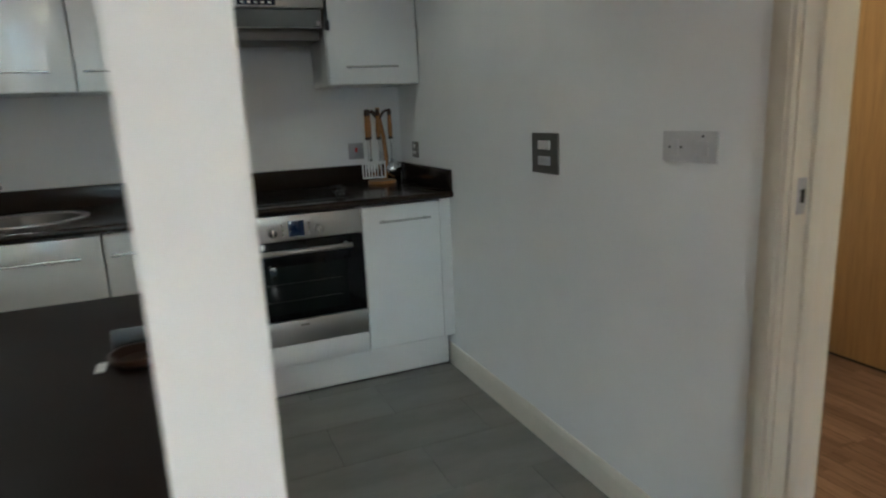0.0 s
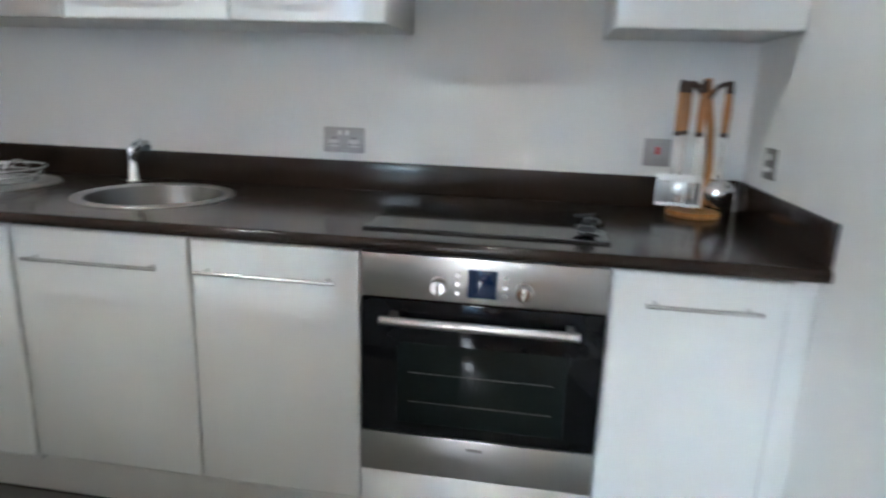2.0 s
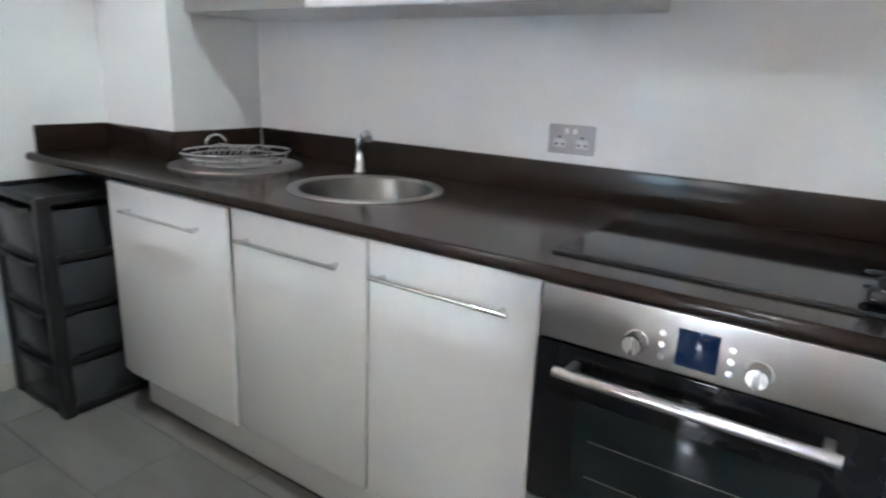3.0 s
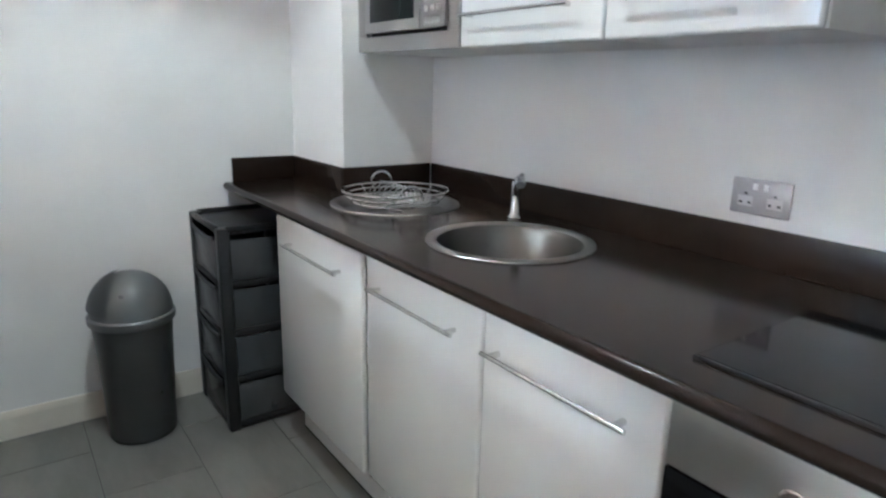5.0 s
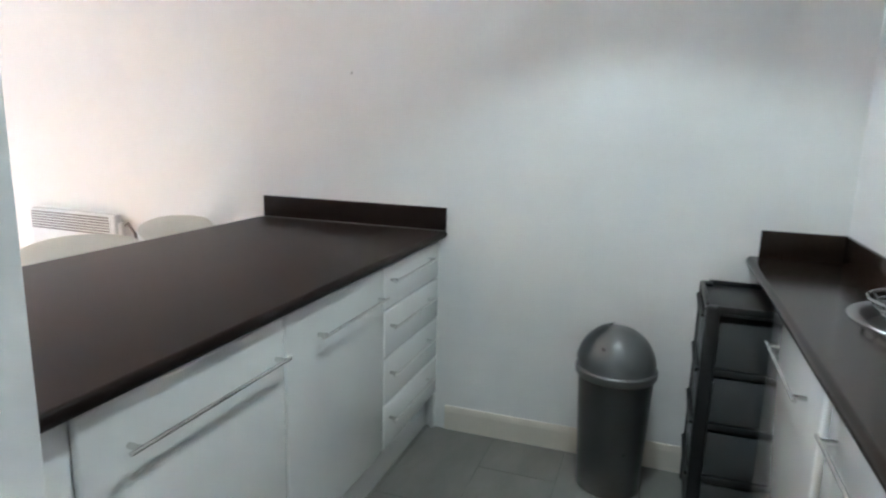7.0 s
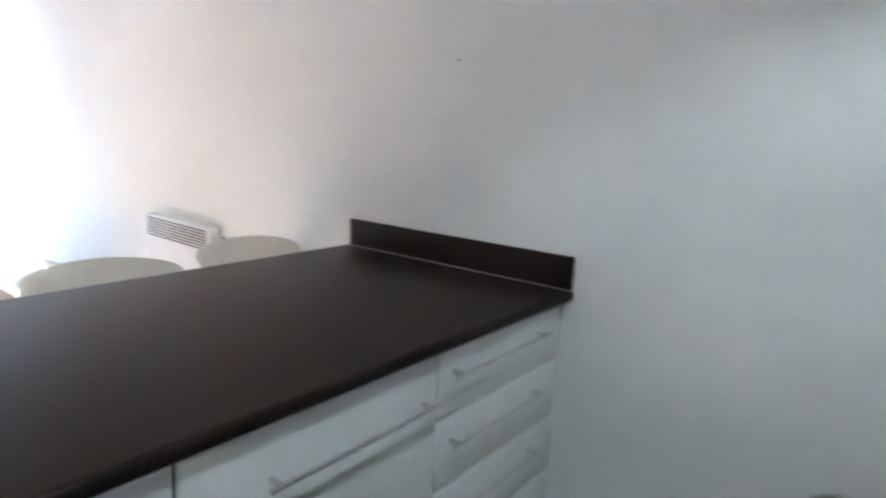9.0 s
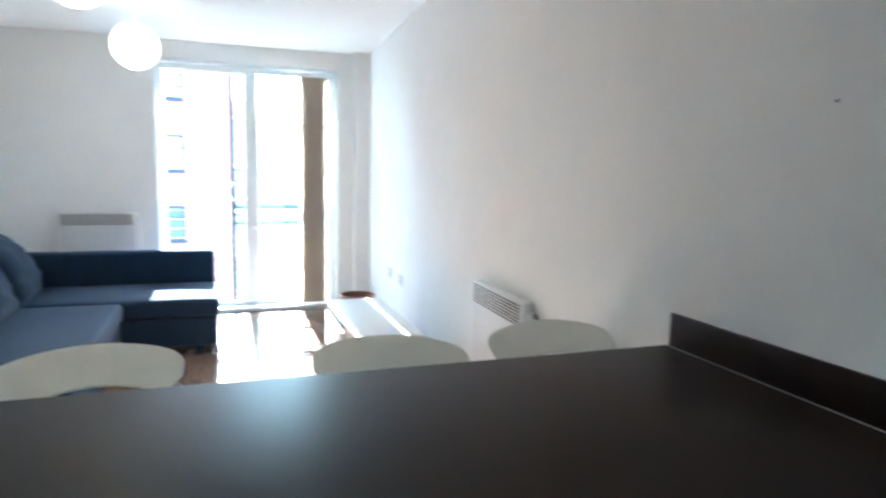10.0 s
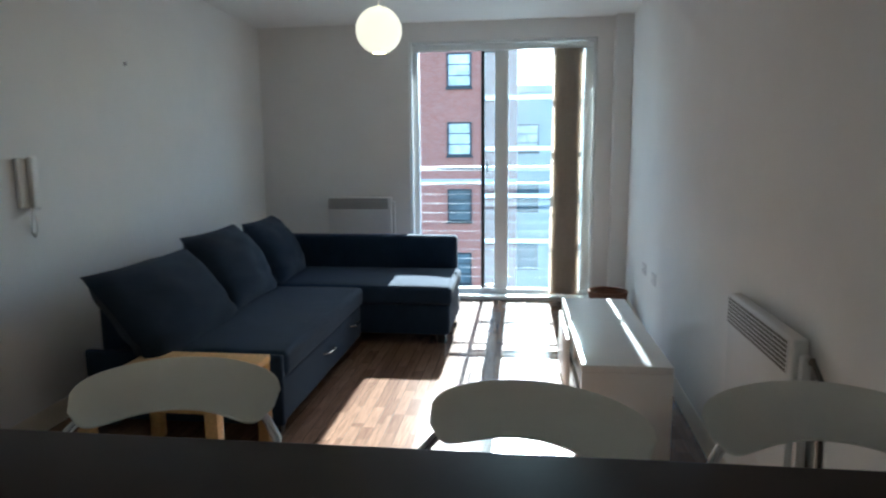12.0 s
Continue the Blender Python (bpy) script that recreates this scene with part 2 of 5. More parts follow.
FABRIC = mat("charcoal_blue_fabric", (0.016, 0.032, 0.062), 0.95, ior=1.22, grain=7, vary=0.14, bump=0.6, bump_scale=900, sheen=0.08)
FABRIC2 = mat("charcoal_cushion_fabric", (0.019, 0.03, 0.05), 0.95, ior=1.22, grain=6, vary=0.16, bump=0.6, bump_scale=900, sheen=0.08)
STOOL = mat("off_white_moulded_plastic", (0.74, 0.74, 0.68), 0.38, grain=10, vary=0.03, bump=0.03, bump_scale=300)
BEECH = mat("beech_wood", (0.58, 0.36, 0.15), 0.4, grain=5, vary=0.2, stretch=(14, 1, 14), bump=0.05, bump_scale=60)
WHITELAC = mat("white_foil", (0.75, 0.75, 0.74), 0.3, grain=5, vary=0.02)
HEATER = mat("white_enamel", (0.72, 0.73, 0.73), 0.4, grain=10, vary=0.03)
GRILLE = mat("grey_grille", (0.16, 0.15, 0.14), 0.5, grain=30, vary=0.08)
BLIND = cloth_mat("beige_blind_fabric", (0.64, 0.575, 0.5), 0.32)
LITBAR = cloth_mat("lit_glazing_bar", (0.9, 0.93, 0.95), 0.6)
UPVC = mat("white_window_frame", (0.78, 0.8, 0.8), 0.32, grain=6, vary=0.02)
GLASS = glass_mat("window_glass", (0.97, 0.99, 0.99))
GLASSB = glass_mat("hazy_window_glass", (0.74, 0.84, 0.89), 0.03)
PAPER = paper_mat()
OAKDOOR = mat("oak_veneer", (0.34, 0.2, 0.085), 0.45, grain=4, vary=0.18, stretch=(10, 10, 0.7), bump=0.05, bump_scale=80)
UTWOOD = mat("varnished_wood", (0.4, 0.175, 0.05), 0.3, grain=12, vary=0.3, stretch=(6, 6, 1), coat=0.3)
UTDARK = mat("dark_wood_tip", (0.04, 0.016, 0.008), 0.35, grain=12, vary=0.3)
WICKER = mat("brown_wicker", (0.2, 0.09, 0.05), 0.7, grain=60, vary=0.4, bump=0.6, bump_scale=120)
TILE = mat("grey_slate_tile", (0.195, 0.189, 0.172), 0.36, grain=3.2, vary=0.24, stretch=(0.5, 1.6, 1), bump=0.18, bump_scale=55, random_tint=0.1, rough_vary=0.06)
GROUT = mat("dark_grout", (0.075, 0.075, 0.07), 0.9, grain=60, vary=0.15)
PLANK = plank_mat("walnut_laminate", (0.15, 0.087, 0.06), (0.24, 0.147, 0.1), 0.15, 0.74, 1.16)
PLANKH = plank_mat("hall_laminate", (0.52, 0.29, 0.1), (0.78, 0.5, 0.22), 0.3, 0.75, 1.15)
VISOR = mat("smoked_visor_glass", (0.15, 0.16, 0.16), 0.14, grain=6, vary=0.06)
LCD = glow_mat("blue_lcd", (0.1, 0.32, 0.85), 0.0009)
LCD.node_tree.nodes["Principled BSDF"].inputs["Base Color"].default_value = (0.006, 0.008, 0.014, 1)
LCD.node_tree.nodes["Principled BSDF"].inputs["Roughness"].default_value = 0.1
SCREEN = mat("display_glass", (0.01, 0.013, 0.024), 0.06, grain=3, vary=0.1)
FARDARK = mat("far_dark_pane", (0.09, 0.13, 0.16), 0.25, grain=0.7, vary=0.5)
BRICK = brick_mat()
FARSTONE = mat("far_pale_render", (0.5, 0.52, 0.54), 0.9, grain=0.5, vary=0.1)
# blue-grey wall colour holds the washed-out haze of the view through the pane
FARBLUE = mat("far_haze_tinted_wall", (0.36, 0.44, 0.5), 0.9, grain=0.5, vary=0.1)
FARFRAME = mat("far_dark_frame", (0.03, 0.04, 0.05), 0.5, grain=2, vary=0.1)
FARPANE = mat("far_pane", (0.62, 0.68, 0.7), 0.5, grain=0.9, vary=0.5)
ASPHALT = mat("asphalt", (0.05, 0.05, 0.052), 0.9, grain=3, vary=0.2)
GALV = mat("galvanised_rail", (0.5, 0.52, 0.54), 0.35, 0.8, grain=20, vary=0.08)
SEAL = mat("white_sealant", (0.3, 0.28, 0.26), 0.6, grain=30, vary=0.1)


# ---------------------------------------------------------------- building helpers
def box(x0, x1, y0, y1, z0, z1, bevel=0.0, seg=2):
    bm = bmesh.new()
    bmesh.ops.create_cube(bm, size=1)
    sx, sy, sz = abs(x1 - x0), abs(y1 - y0), abs(z1 - z0)
    bmesh.ops.scale(bm, vec=(sx, sy, sz), verts=bm.verts)
    if bevel:
        bmesh.ops.bevel(bm, geom=bm.edges[:], offset=min(bevel, sx / 2.1, sy / 2.1, sz / 2.1), segments=seg, profile=0.5, affect="EDGES")
    bmesh.ops.translate(bm, vec=((x0 + x1) / 2, (y0 + y1) / 2, (z0 + z1) / 2), verts=bm.verts)
    return bm


def merge(*bms):
    out = bmesh.new()
    for b in bms:
        me = bpy.data.meshes.new("tmp")
        b.to_mesh(me)
        out.from_mesh(me)
        bpy.data.meshes.remove(me)
        b.free()
    return out


def tube(points, r, sides=10, closed=False):
    """A round bar along a line of points."""
    bm = bmesh.new()
    pts = [Vector(p) for p in points]
    rings = []
    n = len(pts)
    up = Vector((0, 0, 1))
    for i, p in enumerate(pts):
        a = pts[(i - 1) % n] if (closed or i > 0) else p
        b = pts[(i + 1) % n] if (closed or i < n - 1) else p
        d = (b - a).normalized()
        ref = up if abs(d.dot(up)) < 0.95 else Vector((1, 0, 0))
        u = d.cross(ref).normalized()
        v = d.cross(u).normalized()
        rings.append([bm.verts.new(p + r * (math.cos(k * 2 * math.pi / sides) * u + math.sin(k * 2 * math.pi / sides) * v)) for k in range(sides)])
    for i in range(n if closed else n - 1):
        A, B = rings[i], rings[(i + 1) % n]
        for k in range(sides):
            bm.faces.new((A[k], A[(k + 1) % sides], B[(k + 1) % sides], B[k]))
    if not closed:
        bm.faces.new(rings[0])
        bm.faces.new(rings[-1][::-1])
    bmesh.ops.recalc_face_normals(bm, faces=bm.faces)
    return bm


def lathe(profile, centre=(0, 0, 0), sides=32, axis="z", caps=True):
    """A turned shape from (radius, height) pairs."""
    bm = bmesh.new()
    rings = []
    for r, h in profile:
        ring = []
        for k in range(sides):
            a = 2 * math.pi * k / sides
            c = (r * math.cos(a), r * math.sin(a), h)
            if axis == "y":
                c = (c[0], c[2], c[1])
            elif axis == "x":
                c = (c[2], c[0], c[1])
            ring.append(bm.verts.new(Vector(c) + Vector(centre)))
        rings.append(ring)
    for A, B in zip(rings, rings[1:]):
        for k in range(sides):
            bm.faces.new((A[k], A[(k + 1) % sides], B[(k + 1) % sides], B[k]))
    if caps and profile[0][0] > 1e-5:
        bm.faces.new(rings[0])
    if caps and profile[-1][0] > 1e-5:
        bm.faces.new(rings[-1])
    bmesh.ops.remove_doubles(bm, verts=bm.verts, dist=1e-6)
    bmesh.ops.recalc_face_normals(bm, faces=bm.faces)
    return bm


def ball(c, r, sides=16):
    return lathe([(r * math.sin(math.pi * i / 10), -r * math.cos(math.pi * i / 10)) for i in range(11)], c, sides)


def mesh_object(name, bm, material, smooth):
    me = bpy.data.meshes.new(name)
    bm.to_mesh(me)
    bm.free()
    if smooth:
        for poly in me.polygons:
            poly.use_smooth = True
        me.set_sharp_from_angle(angle=radians(40))
    me.materials.append(material)
    return new(name, me)


def thing(name, at, label, category, group=""):
    ob = new(name)
    ob.empty_display_size = 0.1
    ob.location = at
    return tagged(ob, label, category, group)


def root_of(ob):
    while ob.parent:
        ob = ob.parent
    return ob


def part(name, bm, material, parent, label="", smooth=True):
    """One mesh under a thing or a part; the mesh is given in world places."""
    bmesh.ops.translate(bm, vec=-root_of(parent).location, verts=bm.verts)
    ob = mesh_object(name, bm, material, smooth)
    ob.parent = parent
    return tagged(ob, label)


def settle(root, height):
    """Stand a thing on the floor, its top staying at the given height."""
    root.location.z = FZ
    root.scale.z = (height - FZ) / height


def solid(name, bm, material, label, category, group="", kind="", smooth=True):
    """A thing of one mesh, with its origin at the middle of its base."""
    xs, ys, zs = ([v.co[i] for v in bm.verts] for i in range(3))
    at = Vector(((min(xs) + max(xs)) / 2, (min(ys) + max(ys)) / 2, min(zs)))
    bmesh.ops.translate(bm, vec=-at, verts=bm.verts)
    ob = mesh_object(name, bm, material, smooth)
    ob.location = at
    return tagged(ob, label, category, group, kind)


def structure(name, bm, material, label, smooth=False):
    return solid(name, bm, material, label, name.split("_")[0], kind="structure", smooth=smooth)


# ---------------------------------------------------------------- the plan
WEST, EAST, NORTH, TH = -1.84, 1.357, 3.685, 0.158     # kitchen walls
FARW, FARE, SOUTH = -1.995, 1.44, -4.08      # living room corners
CEILZ = 2.585
FZ = 0.014                                   # floor level
TOP, UNDER, SPLASH = 0.927, 0.895, 1.027     # worktops
FRONT, PEN = 2.998, 1.762                    # door faces
DOORT, DOORB = 0.886, 0.19


def slab(points, z0, z1):
    """A wall or floor from its outline seen from above."""
    bm = bmesh.new()
    lo = [bm.verts.new((x, y, z0)) for x, y in points]
    hi = [bm.verts.new((x, y, z1)) for x, y in points]
    bm.faces.new(lo[::-1])
    bm.faces.new(hi)
    k = len(points)
    for i in range(k):
        bm.faces.new((lo[i], lo[(i + 1) % k], hi[(i + 1) % k], hi[i]))
    bmesh.ops.recalc_face_normals(bm, faces=bm.faces)
    return bm


def east_x(y):
    return EAST + (FARE - EAST) * min(max((1.0 - y) / 5.08, 0), 1)


def west_x(y):
    return WEST + (FARW - WEST) * min(max((0.8 - y) / 4.88, 0), 1)


structure("wall_north", box(WEST - 0.15, EAST + TH, NORTH, NORTH + 0.15, -0.06, CEILZ), WALL, "white painted plaster wall behind the kitchen units")
structure("wall_pier", box(WEST, -1.36, 3.28, NORTH, -0.06, CEILZ), WALL, "white boxed-in pier in the kitchen corner")
structure("wall_west", slab([(WEST, NORTH), (WEST, 0.8), (FARW, SOUTH), (FARW - 0.15, SOUTH), (WEST - 0.15, 0.8), (WEST - 0.15, NORTH)], -0.06, CEILZ), WALL,
          "long plain white painted wall of kitchen and living room")
structure("wall_east_kitchen", box(EAST, EAST + TH, 1.2, NORTH, -0.06, CEILZ), WALL, "white painted wall beside the kitchen doorway")
structure("wall_east_living", slab([(east_x(0.3), 0.3), (FARE, SOUTH), (FARE + TH, SOUTH), (EAST + TH, 0.3)], -0.06, CEILZ), WALL, "white painted living room wall behind the sofa")
structure("wall_east_lintel", box(EAST, EAST + TH, 0.3, 1.2, 2.08, CEILZ), WALL, "white wall above the hall doorway")
# window wall: pieces around the opening
WX0, WX1, WZ0, WZ1 = -1.70, 0.0, 0.03, 2.42
structure("wall_south_pier", box(WX1, FARE + TH, SOUTH - 0.25, SOUTH, -0.05, CEILZ), WALL, "white painted wall beside the tall window")
structure("wall_south_strip", box(FARW - 0.15, WX0, SOUTH - 0.25, SOUTH, -0.05, CEILZ), WALL, "narrow white wall strip beside the tall window")
structure("wall_south_lintel", box(WX0, WX1, SOUTH - 0.25, SOUTH, WZ1, CEILZ), WALL, "white wall above the tall window")
structure("wall_south_sill", box(WX0, WX1, SOUTH - 0.25, SOUTH, -0.05, WZ0), WALL, "low white threshold under the tall window")
structure("wall_pipe_boxing", box(FARW, -1.845, SOUTH, SOUTH + 0.1, -0.06, CEILZ), WALL, "white boxed-in pipe in the living room corner")
structure("wall_partition", box(0.109, 0.213, 0.815, 1.862, -0.06, CEILZ, 0.004), WALL, "white stub wall that ends the breakfast bar")
structure("ceiling", box(FARW - 0.2, EAST + 0.3, SOUTH - 0.25, NORTH + 0.15, CEILZ, CEILZ + 0.12), CEIL, "plain white painted ceiling")
# hall behind the doorway
structure("wall_hall_east", box(3.12, 3.24, -0.4, 2.9, -0.06, CEILZ), WALL, "white hall wall")
structure("wall_hall_north", box(EAST + TH, 3.24, 2.9, 3.02, -0.06, CEILZ), WALL, "white hall wall")
structure("wall_hall_south", box(FARE + TH, 3.24, -0.52, -0.4, -0.06, CEILZ), WALL, "white hall wall")
structure("ceiling_hall", box(EAST + 0.3, 3.24, -0.52, 3.02, CEILZ, CEILZ + 0.12), CEIL, "white hall ceiling")


def skirting(points, side, label):
    """A moulded skirting board along a wall line; side turns its face into the room."""
    prof = [(0, FZ), (0.011, FZ), (0.011, 0.1), (0.009, 0.114), (0.006, 0.126), (0, 0.126)]
    bm = bmesh.new()
    (xa, ya), (xb, yb) = points
    d = Vector((xb - xa, yb - ya, 0)).normalized()
    nrm = Vector((-d.y, d.x, 0)) * side
    ends = []
    for x, y in points:
        ends.append([bm.verts.new(Vector((x, y, 0)) + nrm * o + Vector((0, 0, h))) for o, h in prof])
    for i in range(len(prof)):
        j = (i + 1) % len(prof)
        bm.faces.new((ends[0][i], ends[0][j], ends[1][j], ends[1][i]))
    bm.faces.new(ends[0])
    bm.faces.new(ends[1][::-1])
    bmesh.ops.recalc_face_normals(bm, faces=bm.faces)
    return structure("baseboard", bm, CREAM, label)


skirting([(EAST, 1.235), (EAST, 3.07)], 1, "cream painted skirting board on the kitchen wall")
skirting([(WEST, 1.80), (WEST, 3.28)], -1, "cream painted skirting board on the kitchen wall")
skirting([(WEST, 0.8), (FARW, SOUTH + 0.1)], 1, "white painted skirting board of the living room")
skirting([(east_x(0.3), 0.2), (FARE, SOUTH)], -1, "white painted skirting board of the living room")
skirting([(WX1, SOUTH), (FARE, SOUTH)], 1, "white painted skirting board under the panel heater")

# door lining and architrave of the hall doorway
lining = structure("door_1", merge(box(EAST - 0.002, EAST + TH + 0.002, 1.165, 1.199, FZ, 2.08, 0.002), box(EAST - 0.002, EAST + TH + 0.002, 0.301, 0.335, FZ, 2.08, 0.002),
                                   box(EAST - 0.002, EAST + TH + 0.002, 0.336, 1.164, 2.046, 2.079, 0.002)), LINING, "cream painted door lining of the hall doorway", True)
part("stop", merge(box(EAST + 0.045, EAST + 0.08, 1.153, 1.165, FZ, 2.046, 0.002), box(EAST + 0.045, EAST + 0.08, 0.335, 0.347, FZ, 2.046, 0.002)), LINING, lining)
for y0, y1 in ((1.17, 1.232), (0.268, 0.33)):
    part("architrave", merge(box(EAST - 0.018, EAST - 0.002, y0, y1, FZ, 2.11, 0.005), box(EAST - 0.023, EAST - 0.017, y0 + 0.012, y1 - 0.02, FZ, 2.1, 0.003)), LINING, lining)
part("architrave", box(EAST - 0.018, EAST - 0.002, 0.331, 1.169, 2.05, 2.11, 0.005), LINING, lining)
keep = part("strike_plate", box(EAST + 0.012, EAST + 0.036, 1.161, 1.166, 1.05, 1.13, 0.002), STEELPLATE, lining, "worn steel strike plate")
part("latch_hole", box(EAST + 0.018, EAST + 0.03, 1.1595, 1.162, 1.075, 1.105), DARK, keep)
# oak door across the hall
oak = thing("hall_door", (3.1, 1.8, 0), "closed oak veneer door across the hall", "door")
part("leaf", box(3.075, 3.115, 1.3, 2.7, FZ + 0.012, 2.05, 0.003), OAKDOOR, oak)
part("threshold", box(3.08, 3.115, 1.3, 2.7, FZ, FZ + 0.01), DARK, oak)


# ---------------------------------------------------------------- kitchen units
def bar_handle(x0, x1, y, z, out, parent):
    """A round bar on two posts; out is the way it stands off along y."""
    yb = y + out
    h = part("handle", tube([(x0 - 0.012, yb, z), (x1 + 0.012, yb, z)], 0.005, 10), BAR, parent, "satin nickel bar handle")
    for x in (x0 + 0.012, x1 - 0.012):
        part("post", tube([(x, y, z), (x, yb, z)], 0.0065, 10), BAR, h)
    return h


def door_leaf(x0, x1, y0, y1, z0, z1, parent, label=""):
    return part("door", box(x0 + 0.0015, x1 - 0.0015, y0, y1, z0, z1, 0.009, 3), GLOSS, parent, label)


def base_unit(x0, x1, front, way, label, handle=None, drawers=None, depth=0.56, name="base_cabinet"):
    """A floor unit; way is +1 when its back lies north of its doors."""
    y0, y1 = front + way * 0.021, front + way * depth
    u = thing(name, ((x0 + x1) / 2, (y0 + y1) / 2, 0), label, "cabinet", "white kitchen units")
    ya, yb = sorted((y0, y1))
    for xa in (x0 + 0.001, x1 - 0.019):
        part("side", box(xa, xa + 0.018, ya, yb, 0.17, UNDER - 0.003), CARCASS, u)
    part("bottom", box(x0 + 0.0195, x1 - 0.0195, ya, yb, 0.17, 0.188), CARCASS, u)
    part("back", box(x0 + 0.0195, x1 - 0.0195, y1 - 0.008, y1, 0.189, UNDER - 0.003), CARCASS, u)
    for lx in (x0 + 0.05, x1 - 0.05):
        for ly in (y0 + way * 0.12, y1 - way * 0.05):
            part("leg", lathe([(0.018, FZ), (0.018, FZ + 0.02), (0.012, FZ + 0.03), (0.012, 0.17)], (lx, ly, 0), 10), BLACK, u)
    ya, yb = sorted((front, front + way * 0.02))
    if drawers:
        zs = drawers
        for za, zb in zip(zs, zs[1:]):
            d = part("drawer", box(x0 + 0.0015, x1 - 0.0015, ya, yb, zb + 0.002, za - 0.002, 0.008, 3), GLOSS, u, "white gloss drawer front")
            bar_handle(x0 + 0.12, x1 - 0.04, front, (za + zb) / 2 + 0.025, -way * 0.029, d)
    else:
        d = door_leaf(x0, x1, ya, yb, DOORB, DOORT, u, "white gloss door with rounded edges")
        if handle:
            bar_handle(handle[0], handle[1], front, handle[2], -way * 0.029, d)
    return u


base_unit(-1.317, -0.675, FRONT - 0.012, 1, "white gloss base cabinet, its door standing slightly proud, below the drainer", (-1.19, -0.80, 0.80))
base_unit(-0.673, -0.158, FRONT, 1, "white gloss base cabinet below the round sink", (-0.61, -0.245, 0.803))
base_unit(-0.156, 0.302, FRONT, 1, "white gloss base cabinet between sink and oven", (-0.115, 0.232, 0.803))
base_unit(0.906, 1.297, FRONT, 1, "white gloss base cabinet in the corner beside the oven", (0.993, 1.222, 0.812))
solid("filler_panel", box(1.299, EAST - 0.001, FRONT + 0.012, FRONT + 0.03, DOORB, UNDER - 0.002, 0.002), GLOSS, "narrow white filler strip between cabinet and wall", "panel")
plinth = thing("plinth", (0, 3.078, 0), "pale grey plinth boards under the kitchen units", "plinth")
for xa, xb in ((-1.317, 0.298), (0.2995, EAST - 0.017)):
    part("board", box(xa, xb, 3.07, 3.086, FZ + 0.006, 0.165, 0.002), CARCASS, plinth)
part("return_board", box(-1.317, -1.301, 3.0865, 3.5, FZ + 0.006, 0.165, 0.002), CARCASS, plinth)
part("seal", box(-1.317, EAST - 0.017, 3.0685, 3.0745, FZ + 0.0005, FZ + 0.0055), DARK, plinth, "dark rubber floor seal")
base_unit(-0.635, -0.02, PEN, -1, "white gloss breakfast bar cabinet at the end of the bar", (-0.605, -0.115, 0.785))
base_unit(-1.25, -0.637, PEN, -1, "white gloss cabinet in the breakfast bar", (-1.21, -0.79, 0.785))
base_unit(-1.815, -1.252, PEN, -1, "white gloss unit with four drawers in the breakfast bar", drawers=[DOORT, 0.725, 0.545, 0.365, DOORB], name="drawer_unit")
solid("filler_panel", box(-0.018, 0.1, PEN - 0.03, PEN - 0.012, FZ, UNDER - 0.002, 0.002), CARCASS, "white filler panel between breakfast bar and stub wall", "panel")
solid("filler_panel", box(WEST + 0.001, -1.817, PEN - 0.03, PEN - 0.012, FZ, UNDER - 0.002, 0.002), CARCASS, "narrow white filler strip beside the drawer unit", "panel")
solid("room_divider", box(WEST + 0.001, 0.1, 1.19, 1.208, FZ, UNDER - 0.002, 0.002), CARCASS, "white back panel of the breakfast bar", "panel")
solid("bar_plinth", box(WEST + 0.018, 0.1, PEN - 0.07, PEN - 0.054, FZ + 0.001, 0.165, 0.002), CARCASS, "pale grey plinth board under the breakfast bar", "plinth")


def worktop(x0, x1, y0, y1, front_low, front_high):
    """A laminate top with rounded noses on the sides that show."""
    r = 0.014
    th = TOP - UNDER
    bm = bmesh.new()
    ys = []
    if front_low:
        ys += [(y0 + r - r * math.sin(a), UNDER + th / 2 - (th / 2) * math.cos(a)) for a in [math.pi * k / 8 for k in range(9)]]
    else:
        ys += [(y0, UNDER), (y0, TOP)]
    if front_high:
        ys += [(y1 - r + r * math.sin(a), UNDER + th / 2 + (th / 2) * math.cos(a)) for a in [math.pi * k / 8 for k in range(9)]]
    else:
        ys += [(y1, TOP), (y1, UNDER)]
    A = [bm.verts.new((x0, y, z)) for y, z in ys]
    B = [bm.verts.new((x1, y, z)) for y, z in ys]
    k = len(ys)
    for i in range(k):
        bm.faces.new((A[i], A[(i + 1) % k], B[(i + 1) % k], B[i]))
    bm.faces.new(A)
    bm.faces.new(B)
    bmesh.ops.recalc_face_normals(bm, faces=bm.faces)
    return bm


